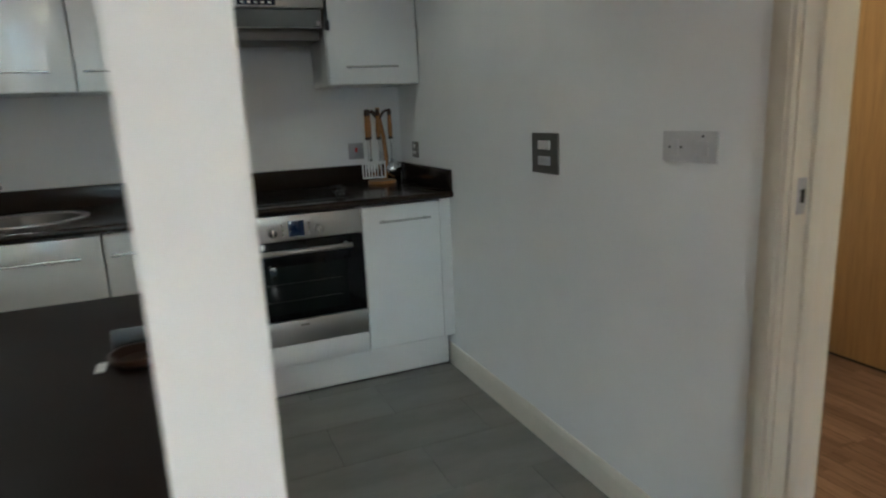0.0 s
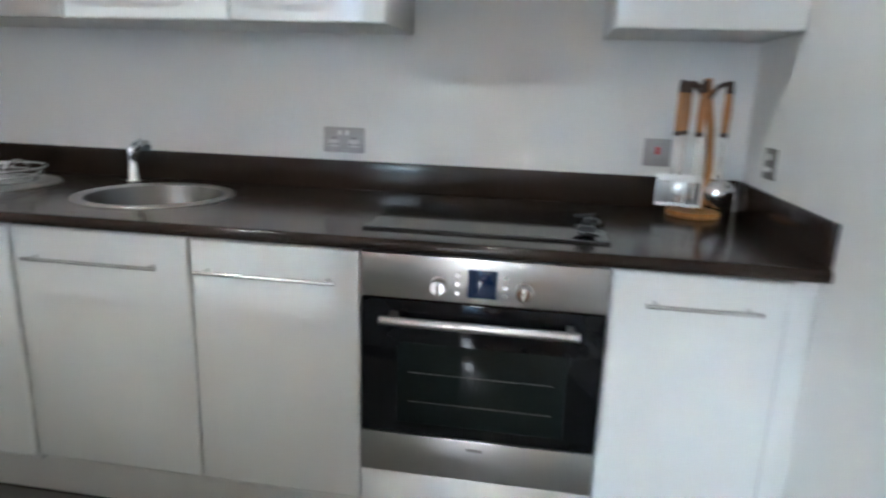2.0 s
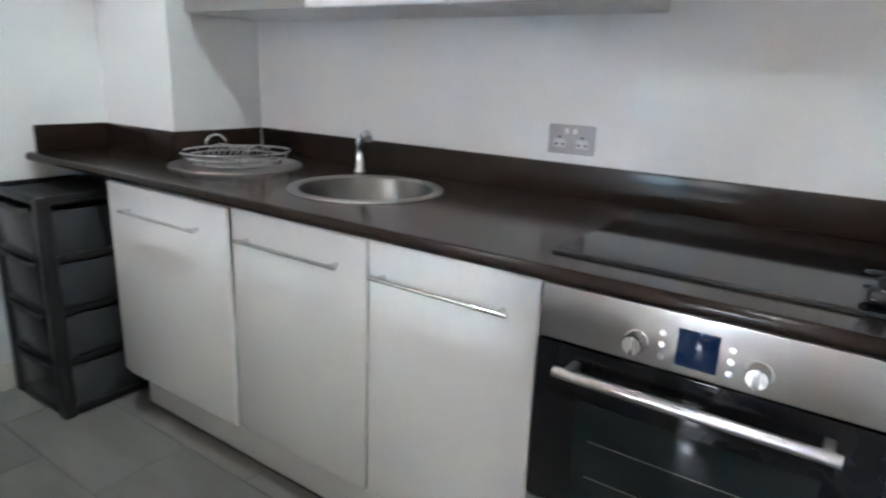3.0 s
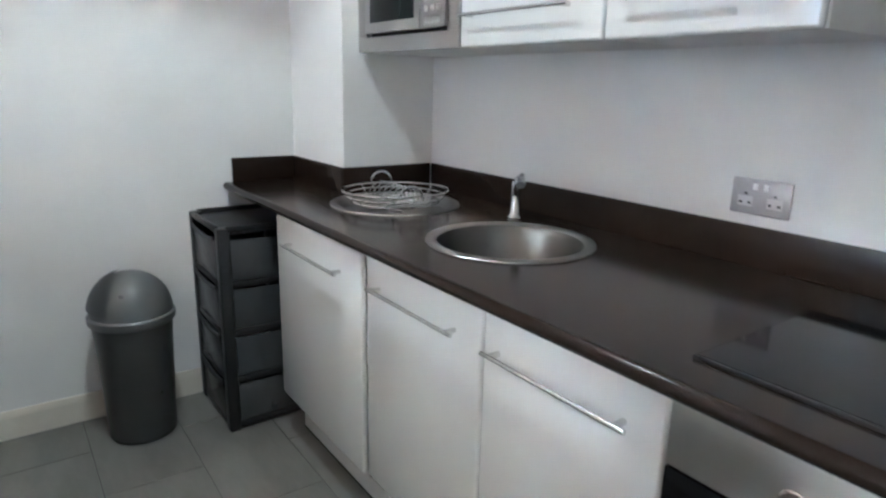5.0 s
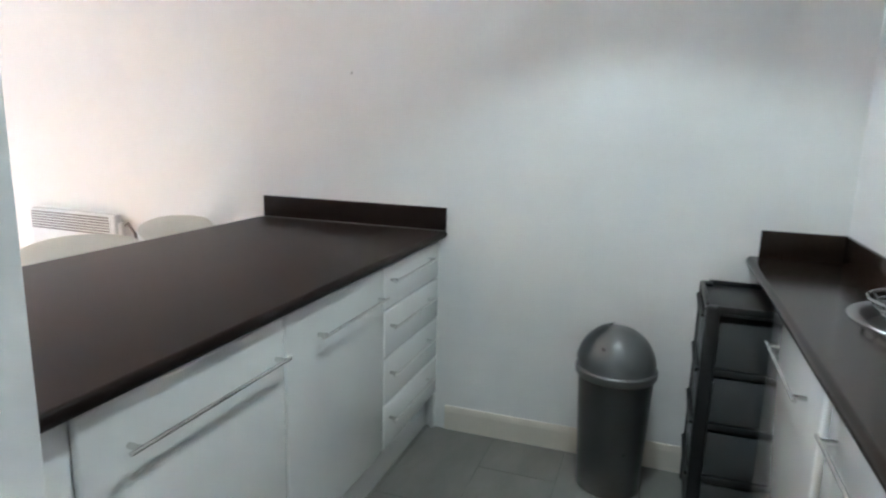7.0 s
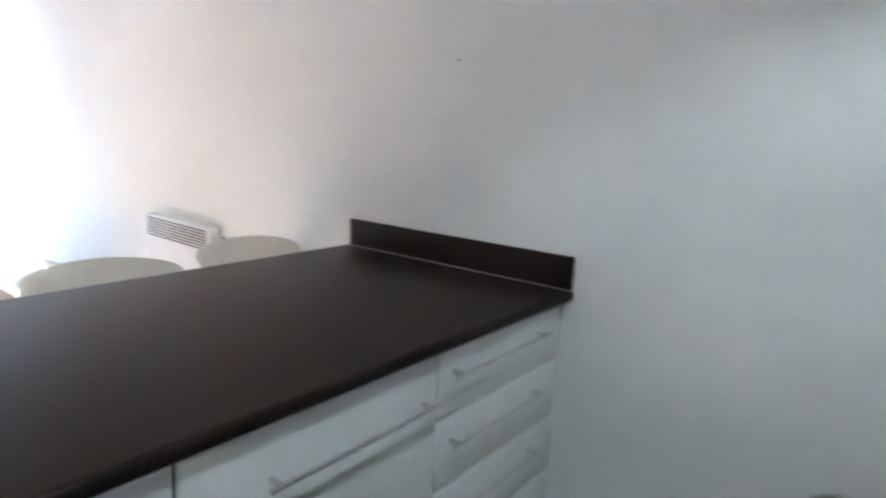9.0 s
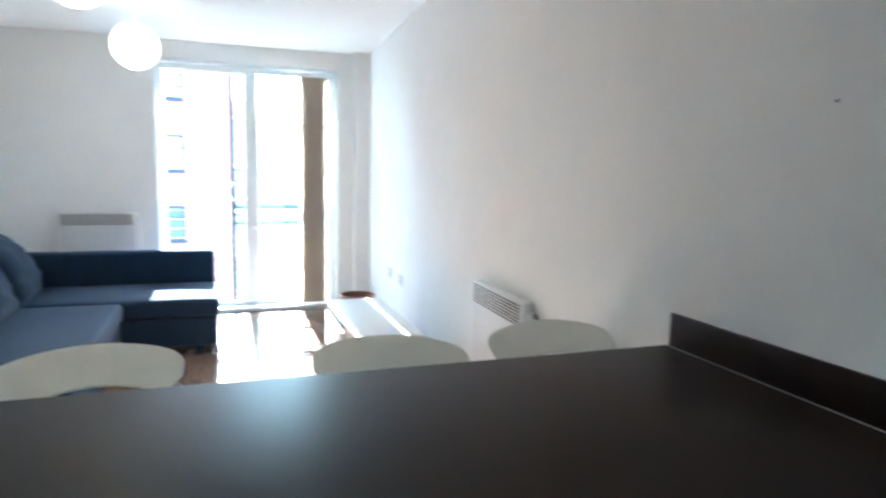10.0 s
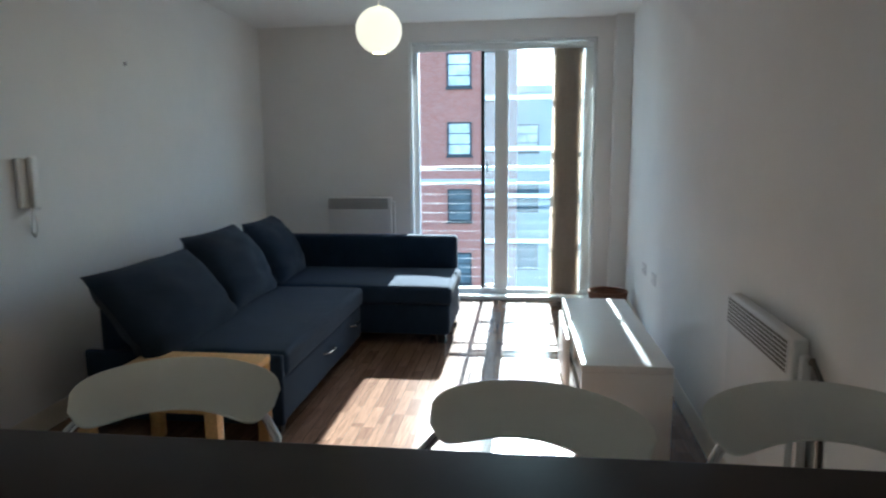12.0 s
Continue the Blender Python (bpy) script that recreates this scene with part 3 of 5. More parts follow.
def holed_slab(points, holes, z0, z1, n=56):
    """A flat top with round openings through it."""
    bm = bmesh.new()
    loops = [[(x, y) for x, y in points]] + [[(cx + r * math.cos(2 * math.pi * k / n), cy + r * math.sin(2 * math.pi * k / n)) for k in range(n)] for cx, cy, r in holes]
    edges, rims = [], []
    for loop in loops:
        vs = [bm.verts.new((x, y, z1)) for x, y in loop]
        rims.append(vs)
        edges += [bm.edges.new((vs[i], vs[(i + 1) % len(vs)])) for i in range(len(vs))]
    bmesh.ops.triangle_fill(bm, use_beauty=True, edges=edges)
    inside = [f for f in bm.faces if any((f.calc_center_median().x - cx) ** 2 + (f.calc_center_median().y - cy) ** 2 < (r * 0.995) ** 2 for cx, cy, r in holes)]
    bmesh.ops.delete(bm, geom=inside, context="FACES_ONLY")
    top_faces = bm.faces[:]
    low = {v: bm.verts.new((v.co.x, v.co.y, z0)) for v in bm.verts[:]}
    for f in top_faces:
        bm.faces.new([low[v] for v in reversed(f.verts)])
    for vs in rims:
        for i in range(len(vs)):
            a, b = vs[i], vs[(i + 1) % len(vs)]
            bm.faces.new((a, b, low[b], low[a]))
    bmesh.ops.recalc_face_normals(bm, faces=bm.faces)
    return bm


SINK = (-0.455, 3.33, 0.205)
DRAIN = (-1.09, 3.345, 0.2)
ktop = holed_slab([(WEST + 0.001, 2.98), (EAST - 0.001, 2.98), (EAST - 0.001, NORTH - 0.001), (-1.359, NORTH - 0.001), (-1.359, 3.279), (WEST + 0.001, 3.279)], [SINK, DRAIN], UNDER, TOP)
kt = thing("worktop", (0, 3.3, UNDER), "long dark brown laminate worktop with a rounded front edge", "worktop")
part("top", ktop, KITCHENTOP, kt, smooth=False)
part("nose", worktop(WEST + 0.001, EAST - 0.001, 2.962, 2.98, True, False), KITCHENTOP, kt)
part("upstand", box(-1.346, EAST - 0.015, NORTH - 0.013, NORTH - 0.001, TOP, SPLASH, 0.002), KITCHENTOP, kt)
part("upstand", box(EAST - 0.013, EAST - 0.001, 2.972, NORTH - 0.015, TOP, SPLASH, 0.002), KITCHENTOP, kt)
part("upstand", box(-1.359, -1.347, 3.268, NORTH - 0.015, TOP, SPLASH, 0.002), KITCHENTOP, kt)
part("upstand", box(WEST + 0.015, -1.361, 3.267, 3.279, TOP, SPLASH, 0.002), KITCHENTOP, kt)
part("upstand", box(WEST + 0.001, WEST + 0.013, 3.0, 3.279, TOP, SPLASH, 0.002), KITCHENTOP, kt)

bt = thing("breakfast_bar_top", (-0.9, 1.3, UNDER), "wide dark brown laminate breakfast bar top with rounded edges", "worktop")
part("top", worktop(WEST + 0.001, 0.108, 0.84, 1.787, True, True), WORKTOP, bt)
part("upstand", box(WEST + 0.001, WEST + 0.013, 0.868, 1.783, TOP + 0.003, SPLASH, 0.002), WORKTOP, bt)
part("sealant", box(WEST + 0.001, WEST + 0.0145, 0.868, 1.783, TOP, TOP + 0.0028), SEAL, bt, "thin white sealant line")

# ---------------------------------------------------------------- sink, drainer, tap, rack
sk = thing("sink", (SINK[0], SINK[1], TOP - 0.16), "round stainless steel sink bowl set into the worktop", "sink")
r = SINK[2]
# bowl steel darkened to hold the dimness inside; the rim keeps plain steel
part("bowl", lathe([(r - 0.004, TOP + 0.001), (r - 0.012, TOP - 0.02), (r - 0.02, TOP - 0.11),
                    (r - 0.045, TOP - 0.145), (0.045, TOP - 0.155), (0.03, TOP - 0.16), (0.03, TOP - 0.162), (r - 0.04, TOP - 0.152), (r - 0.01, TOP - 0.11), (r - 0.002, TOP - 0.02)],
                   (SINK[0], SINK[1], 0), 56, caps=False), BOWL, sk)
part("rim", lathe([(r + 0.03, TOP + 0.001), (r + 0.029, TOP + 0.005), (r + 0.02, TOP + 0.007), (r + 0.004, TOP + 0.006), (r - 0.0035, TOP + 0.001), (r - 0.003, TOP - 0.003)], (SINK[0], SINK[1], 0), 56, caps=False), STEEL, sk, "polished steel rim")
part("overflow", lathe([(0.017, 0), (0.017, -0.004), (0.011, -0.006), (0.004, -0.004)], (SINK[0] + r - 0.016, SINK[1] + 0.02, TOP - 0.045), 20, "x"), CHROME, sk, "chrome overflow rosette")
part("plug", lathe([(0.03, TOP - 0.159), (0.028, TOP - 0.154), (0.012, TOP - 0.152), (0.004, TOP - 0.148)], (SINK[0], SINK[1], 0), 24), CHROME, sk)

dr = thing("drainer", (DRAIN[0], DRAIN[1], TOP - 0.03), "round stainless steel drainer set into the worktop", "sink")
r = DRAIN[2]
part("dish", lathe([(r + 0.03, TOP + 0.001), (r + 0.029, TOP + 0.005), (r + 0.006, TOP + 0.006), (r - 0.006, TOP), (r - 0.02, TOP - 0.022), (0.03, TOP - 0.028), (0.028, TOP - 0.032),
                    (r - 0.015, TOP - 0.026), (r - 0.002, TOP - 0.004)], (DRAIN[0], DRAIN[1], 0), 56, caps=False), STEEL, dr)

tp = thing("tap", (-0.68, 3.55, TOP), "chrome single-lever mixer tap on the worktop", "tap")
part("body", lathe([(0.025, TOP), (0.025, TOP + 0.006), (0.018, TOP + 0.014), (0.016, TOP + 0.09), (0.018, TOP + 0.105), (0.015, TOP + 0.12), (0.004, TOP + 0.124)], (-0.68, 3.55, 0), 24), CHROME, tp)
part("spout", tube([(-0.68, 3.55, TOP + 0.075), (-0.66, 3.535, TOP + 0.1), (-0.635, 3.515, TOP + 0.118), (-0.6, 3.487, TOP + 0.134), (-0.578, 3.47, TOP + 0.142)], 0.0115, 14), CHROME, tp)
part("nozzle", tube([(-0.59, 3.479, TOP + 0.138), (-0.572, 3.465, TOP + 0.142), (-0.562, 3.457, TOP + 0.132)], 0.015, 14), CHROME, tp, "round chrome spout end")
part("lever", tube([(-0.68, 3.55, TOP + 0.12), (-0.672, 3.545, TOP + 0.132), (-0.635, 3.53, TOP + 0.148)], 0.007, 10), CHROME, tp)


def ring(cx, cy, z, r, wire, tilt=0.0, n=40):
    return tube([(cx + r * math.cos(2 * math.pi * k / n), cy + r * math.sin(2 * math.pi * k / n), z + tilt * math.cos(2 * math.pi * k / n)) for k in range(n)], wire, 8, True)


rk = thing("dish_rack", (DRAIN[0], DRAIN[1], TOP), "round chrome wire dish rack lying on the drainer", "dish rack")
cx, cy = DRAIN[0], DRAIN[1]
part("lower_ring", ring(cx, cy, TOP + 0.012, 0.155, 0.0035), CHROME, rk)
part("middle_ring", ring(cx, cy, TOP + 0.032, 0.176, 0.003), CHROME, rk)
part("rim", ring(cx, cy, TOP + 0.05, 0.19, 0.0045, 0.004), CHROME, rk)
for k in range(9):
    o = -0.14 + 0.035 * k
    w = math.sqrt(max(0.155 ** 2 - o * o, 0.0004))
    part("base_wire", tube([(cx + o, cy - w, TOP + 0.012), (cx + o, cy + w, TOP + 0.012)], 0.002, 6), CHROME, rk)
for k in range(7):
    o = -0.09 + 0.03 * k
    part("plate_wire", tube([(cx + o, cy - 0.06, TOP + 0.014)] + [(cx + o, cy - 0.06 * math.cos(math.pi * j / 8), TOP + 0.014 + 0.055 * math.sin(math.pi * j / 8)) for j in range(1, 8)]
                            + [(cx + o, cy + 0.06, TOP + 0.014)], 0.002, 6), CHROME, rk)
for k in range(8):
    a = 2 * math.pi * k / 8 + 0.2
    part("upright", tube([(cx + 0.155 * math.cos(a), cy + 0.155 * math.sin(a), TOP + 0.012), (cx + 0.176 * math.cos(a), cy + 0.176 * math.sin(a), TOP + 0.034),
                          (cx + 0.19 * math.cos(a), cy + 0.19 * math.sin(a), TOP + 0.05)], 0.002, 6), CHROME, rk)
for sgn in (-1, 1):
    a = math.radians(165 if sgn < 0 else -15)
    px, py = cx + 0.19 * math.cos(a), cy + 0.19 * math.sin(a)
    tx, ty = -math.sin(a), math.cos(a)
    part("handle", tube([(px + tx * 0.04 * math.cos(math.pi * j / 8), py + ty * 0.04 * math.cos(math.pi * j / 8), TOP + 0.05 + 0.04 * math.sin(math.pi * j / 8)) for j in range(9)], 0.0045, 8), CHROME, rk)

# ---------------------------------------------------------------- hob and oven
hb = thing("hob", (0.595, 3.25, TOP), "black glass ceramic hob with a dark metal front trim", "hob")
part("glass", box(0.287, 0.903, 3.072, 3.46, TOP, TOP + 0.006, 0.003), BLACKGLASS, hb, smooth=False)
part("front_trim", box(0.287, 0.903, 3.064, 3.072, TOP, TOP + 0.0065, 0.002), BLACK, hb, "dark steel trim")

OX0, OX1 = 0.306, 0.902
FO = FRONT - 0.004
o = thing("oven", (0.604, 3.2, 0.29), "built-in stainless steel electric oven with a black glass door", "oven")
part("body", box(OX0 + 0.01, OX1 - 0.01, FO + 0.022, 3.55, 0.292, 0.88), DARK, o)
panel = part("control_panel", box(OX0, OX1, FO, FO + 0.022, 0.774, 0.886, 0.003), STEEL, o, "brushed steel control panel")
part("display", box(0.57, 0.64, FO - 0.002, FO + 0.001, 0.79, 0.86, 0.001), LCD, panel, "blue backlit clock display")
for kx in (0.5, 0.705):
    k = part("knob", lathe([(0.0, -0.03), (0.017, -0.03), (0.019, -0.026), (0.02, -0.003), (0.022, -0.002), (0.022, 0.0)], (kx, FO, 0.815), 28, "y"), CHROME, panel, "round chrome control knob")
    part("grip", box(kx - 0.004, kx + 0.004, FO - 0.034, FO - 0.029, 0.797, 0.833, 0.001), BAR, k)
for bx in (0.545, 0.66):
    for bz in (0.80, 0.822, 0.844):
        part("button", lathe([(0.0, -0.003), (0.006, -0.003), (0.007, 0.0)], (bx, FO, bz), 12, "y"), BAR, panel)
dd = part("door", box(OX0, OX1, FO, FO + 0.022, 0.408, 0.77, 0.003), BLACKGLASS, o, "black glass oven door")
part("window", box(0.4, 0.82, FO - 0.0015, FO + 0.001, 0.44, 0.66, 0.0005), OVENGLASS, dd, "tinted oven window")
for rz in (0.5, 0.58):
    part("rack_line", tube([(0.43, FO - 0.0016, rz), (0.79, FO - 0.0016, rz)], 0.0008, 6), GREYPLATE, dd)
hn = part("handle", tube([(0.365, FO - 0.05, 0.731), (0.84, FO - 0.05, 0.731)], 0.0115, 14), STEEL, dd, "thick brushed steel handle bar")
for hx in (0.392, 0.82):
    part("bracket", box(hx - 0.009, hx + 0.009, FO - 0.05, FO, 0.721, 0.741, 0.003), STEEL, hn)
low = part("lower_trim", box(OX0, OX1, FO, FO + 0.022, 0.29, 0.404, 0.003), STEEL, o, "brushed steel lower trim")
part("badge", box(0.585, 0.625, FO - 0.001, FO + 0.001, 0.375, 0.383), GREYPLATE, low)
solid("oven_filler", box(OX0 - 0.002, OX1 + 0.002, FRONT, FRONT + 0.018, DOORB, 0.288, 0.004), GLOSS, "white filler strip below the oven", "panel")

# ---------------------------------------------------------------- wall units, microwave, hood
WF, WB, WT = 3.333, 1.447, 2.17


def wall_unit(x0, x1, label, handle):
    u = thing("wall_cabinet", ((x0 + x1) / 2, 3.5, WB), label, "cabinet", "white wall units")
    part("body", box(x0 + 0.0005, x1 - 0.0005, WF + 0.021, NORTH - 0.001, WB, WT, 0.001), CARCASS, u)
    d = door_leaf(x0, x1, WF, WF + 0.02, WB - 0.002, WT, u, "white gloss lift-up door")
    bar_handle(handle[0], handle[1], WF, 1.53, -0.032, d)
    return u


wall_unit(-0.719, -0.189, "white gloss wall cabinet beside the microwave", (-0.672, -0.285))
wall_unit(-0.188, 0.278, "white gloss wall cabinet beside the extractor hood", (-0.142, 0.222))
wall_unit(0.885, EAST - 0.002, "white gloss wall cabinet in the corner", (0.98, 1.222))
mh = thing("microwave_housing", (-1.02, 3.5, WB), "white open wall unit that holds the microwave", "cabinet")
part("body", merge(box(-1.34, -1.322, WF + 0.012, NORTH - 0.001, WB, WT, 0.001), box(-0.738, -0.72, WF + 0.012, NORTH - 0.001, WB, WT, 0.001),
                   box(-1.322, -0.738, WF + 0.012, NORTH - 0.001, WB, WB + 0.018), box(-1.322, -0.738, WF + 0.012, NORTH - 0.001, 1.87, WT), box(-1.322, -0.738, 3.66, 3.68, WB + 0.018, 1.87)), CARCASS, mh)
mw = thing("microwave", (-1.02, 3.5, WB + 0.02), "built-in stainless steel microwave in a steel frame", "microwave")
fr = part("frame", merge(box(-1.325, -0.72, WF - 0.004, WF + 0.012, WB, WB + 0.05, 0.002), box(-1.325, -0.72, WF - 0.004, WF + 0.012, 1.84, 1.87, 0.002),
                         box(-1.325, -1.265, WF - 0.004, WF + 0.012, WB + 0.05, 1.84, 0.002), box(-0.775, -0.72, WF - 0.004, WF + 0.012, WB + 0.05, 1.84, 0.002)), STEEL, mw, "brushed steel surround")
part("body", box(-1.26, -0.78, WF + 0.014, 3.65, WB + 0.052, 1.838), DARK, mw)
md = part("door", box(-1.262, -0.915, WF - 0.012, WF + 0.012, WB + 0.062, 1.836, 0.003), STEEL, mw, "brushed steel microwave door")
part("window", box(-1.225, -0.945, WF - 0.0135, WF - 0.01, WB + 0.095, 1.8, 0.001), OVENGLASS, md, "dark mesh window")
mc = part("control_panel", box(-0.912, -0.778, WF - 0.012, WF + 0.012, WB + 0.062, 1.836, 0.003), STEEL, mw)
for i in range(3):
    for j in range(4):
        part("button", box(-0.885 + 0.033 * i, -0.863 + 0.033 * i, WF - 0.0145, WF - 0.011, 1.555 + 0.03 * j, 1.572 + 0.03 * j, 0.001), BAR, mc)
part("open_button", box(-0.885, -0.8, WF - 0.0145, WF - 0.011, 1.52, 1.54, 0.001), BAR, mc)
part("display", box(-0.885, -0.8, WF - 0.0135, WF - 0.011, 1.7, 1.75, 0.001), SCREEN, mc)

ho = thing("extractor_hood", (0.58, 3.5, 1.66), "stainless steel extractor hood between the wall cabinets", "extractor hood")
part("body", box(0.283, 0.88, WF + 0.03, NORTH - 0.001, 1.72, 2.16, 0.002), STEEL, ho)
hp = part("front_panel", box(0.283, 0.88, WF - 0.03, WF + 0.028, 1.795, 1.87, 0.004), STEEL, ho, "brushed steel control front")
part("display", box(0.49, 0.66, WF - 0.032, WF - 0.028, 1.805, 1.85, 0.001), SCREEN, hp, "dark control strip")
for i in range(5):
    part("button", box(0.505 + 0.03 * i, 0.52 + 0.03 * i, WF - 0.0335, WF - 0.031, 1.812, 1.822, 0.001), BAR, hp)
visor = box(0.295, 0.868, WF - 0.022, WF - 0.014, 1.715, 1.793, 0.002)
for v in visor.verts:
    v.co.y += 0.34 * (1.793 - v.co.z)
part("visor", visor, VISOR, ho, "smoked glass visor")
for cx in (0.3, 0.845):
    part("visor_clip", box(cx, cx + 0.018, WF - 0.008, WF + 0.012, 1.722, 1.744, 0.004), STEELPLATE, ho)
part("visor_edge", tube([(0.295, WF + 0.007, 1.712), (0.868, WF + 0.007, 1.712)], 0.004, 8), CHROME, ho)
part("filter", box(0.3, 0.865, WF + 0.035, 3.66, 1.66, 1.72, 0.01), GREYPLATE, ho, "dark metal grease filter")
part("bracket", merge(box(0.881, 0.893, WF - 0.034, WF - 0.003, 1.74, 1.87, 0.002), box(0.882, 0.9, WF - 0.03, WF - 0.003, 1.7, 1.745, 0.002)), BLACK, ho, "black plastic end bracket")


# ---------------------------------------------------------------- sockets and switches
def wall_plate(name, label, plane, at, w, h, z, material, holes, rockers, out, inserts=()):
    """A plate on a wall. plane 'y': on a wall of constant y; 'x': of constant x. out: the way into the room."""
    def b(u0, u1, d0, d1, z0, z1, bev):
        d0, d1 = sorted((at + out * d0, at + out * d1))
        return box(u0, u1, d0, d1, z0, z1, bev) if plane == "y" else box(d0, d1, u0, u1, z0, z1, bev)
    u = w[0]
    v = w[1]
    loc = ((u + v) / 2, at, z) if plane == "y" else (at, (u + v) / 2, z)
    t = thing(name, loc, label, name.replace("_", " "))
    part("plate", b(u, v, 0.0, 0.007, z, z + h, 0.003), material, t)
    for hu, hz in inserts:
        part("insert", b(u + hu - 0.019, u + hu + 0.019, 0.0055, 0.0072, z + hz - 0.017, z + hz + 0.008, 0.0005), SHADEGREY, t, "pale plastic socket face")
    for hu, hz in holes:
        part("pin_hole", b(u + hu - 0.004, u + hu + 0.004, 0.0065, 0.0078, z + hz - 0.003, z + hz + 0.003, 0), DARK, t)
    for ru, rz, rw, rh, m in rockers:
        part("rocker", b(u + ru - rw / 2, u + ru + rw / 2, 0.006, 0.012, z + rz - rh / 2, z + rz + rh / 2, 0.002), m, t)
    return t


wall_plate("double_socket", "steel double power socket above the worktop", "y", NORTH, (-0.033, 0.113), 0.086, 1.054, STEELPLATE,
           [(x0 + dx, hz) for x0 in (0.037, 0.109) for dx, hz in ((0, 0.05), (-0.011, 0.028), (0.011, 0.028))], [(0.06, 0.068, 0.012, 0.016, WHITEPL), (0.086, 0.068, 0.012, 0.016, WHITEPL)], -1, [(0.037, 0.036), (0.109, 0.036)])
wall_plate("cooker_switch", "steel cooker switch with a red rocker", "y", NORTH, (1.045, 1.131), 0.088, 1.06, STEELPLATE, [], [(0.043, 0.05, 0.014, 0.024, RED)], -1)
wall_plate("single_socket", "grey single power socket in the corner", "x", EAST, (3.4, 3.487), 0.086, 1.062, GREYPLATE,
           [(0.044, 0.026), (0.03, 0.03), (0.058, 0.03)], [(0.044, 0.062, 0.014, 0.018, WHITEPL), (0.03, 0.028, 0.012, 0.014, WHITEPL), (0.058, 0.028, 0.012, 0.014, WHITEPL)], -1)
wall_plate("light_switch", "dark grey plate with two pale rocker switches", "x", EAST, (2.056, 2.226), 0.142, 1.07, GREYPLATE, [],
           [(0.085, 0.1, 0.075, 0.03, SHADEGREY), (0.085, 0.045, 0.075, 0.03, SHADEGREY)], -1)
wall_plate("blank_plate", "white double outlet plate beside the doorway, greyed for shade", "x", EAST, (1.37, 1.555), 0.078, 1.148, SHADEGREY, [(0.118, 0.037), (0.158, 0.037), (0.046, 0.066)],
           [(0.046, 0.037, 0.04, 0.036, SHADEGREY), (0.138, 0.037, 0.026, 0.04, SHADEGREY)], -1)
for y0 in (-2.95, -2.55):
    wall_plate("wall_socket", "white wall socket plate near the window", "x", west_x(y0), (y0 - 0.07, y0 + 0.07), 0.085, 0.5, SHADEGREY, [(0.04, 0.03), (0.1, 0.03)], [(0.06, 0.062, 0.012, 0.016, WHITEPL), (0.08, 0.062, 0.012, 0.016, WHITEPL)], 1)

# ---------------------------------------------------------------- utensil stand, plug
ux, uy = 1.19, 3.555
us = thing("utensil_stand", (ux, uy, TOP), "varnished wooden utensil stand with hanging spatulas and ladle", "utensil stand")
part("base", lathe([(0.0, TOP), (0.075, TOP), (0.08, TOP + 0.008), (0.076, TOP + 0.018), (0.0, TOP + 0.02)], (ux, uy, 0), 28), UTWOOD, us)
part("pole", tube([(ux + 0.02, uy, TOP + 0.015), (ux + 0.032, uy, TOP + 0.14), (ux + 0.022, uy, TOP + 0.259), (ux, uy, TOP + 0.370), (ux - 0.004, uy, TOP + 0.407)], 0.012, 12), UTWOOD, us)
for a in (0.6, 2.4, 3.9, 5.2):
    part("hook", tube([(ux, uy, TOP + 0.342), (ux + 0.04 * math.cos(a), uy + 0.04 * math.sin(a), TOP + 0.384), (ux + 0.07 * math.cos(a), uy + 0.07 * math.sin(a), TOP + 0.393)], 0.006, 8), UTDARK, us)


def utensil(dx, dy, head):
    px, py = ux + dx, uy + dy
    label = {"slotted": "steel slotted spatula with wooden handle", "fork": "steel slotted turner with wooden handle", "ladle": "steel ladle with wooden handle", "spoon": "steel serving spoon with wooden handle"}[head]
    u = thing("utensil", (px, py, TOP + 0.05), label + " hanging on the stand", "utensil")
    part("handle", lathe([(0.003, TOP + 0.250), (0.011, TOP + 0.254), (0.0125, TOP + 0.305), (0.01, TOP + 0.352), (0.011, TOP + 0.365)], (px, py, 0), 12), UTWOOD, u)
    part("tip", lathe([(0.011, TOP + 0.365), (0.012, TOP + 0.379), (0.008, TOP + 0.398), (0.003, TOP + 0.401)], (px, py, 0), 12), UTDARK, u)
    part("collar", lathe([(0.0115, TOP + 0.241), (0.0125, TOP + 0.248), (0.0115, TOP + 0.255)], (px, py, 0), 12), UTDARK, u)
    part("shaft", tube([(px, py, TOP + 0.245), (px, py, TOP + 0.17), (px - 0.004, py - 0.01, TOP + 0.13)], 0.0045, 8), CHROME, u)
    if head in ("slotted", "fork"):
        w = 0.045 if head == "slotted" else 0.025
        part("blade_top", box(px - w, px + w, py - 0.016, py - 0.014, TOP + 0.11, TOP + 0.128, 0.0005), BLADE, u)
        part("blade_edge", box(px - w, px + w, py - 0.016, py - 0.014, TOP + 0.035, TOP + 0.045, 0.0005), BLADE, u)
        k = 6 if head == "slotted" else 3
        for i in range(k):
            c = px - w + 0.004 + (2 * w - 0.008) * i / (k - 1)
            part("blade_tine", box(c - 0.004, c + 0.004, py - 0.016, py - 0.014, TOP + 0.045, TOP + 0.11, 0.0005), BLADE, u)
    else:
        rr = 0.044
        part("neck", tube([(px - 0.004, py - 0.01, TOP + 0.135), (px, py - 0.014, TOP + 0.115)], 0.007, 8), CHROME, u)
        part("bowl", lathe([(rr * math.sin(t), -0.6 * rr * math.cos(t)) for t in [0.02 + 1.5 * i / 8 for i in range(9)]] + [(rr * 0.93, -0.002)], (px + 0.006, py - 0.01, TOP + 0.078), 24, "y", caps=False), CHROME, u)


utensil(-0.078, -0.035, "slotted")
utensil(-0.022, -0.055, "fork")
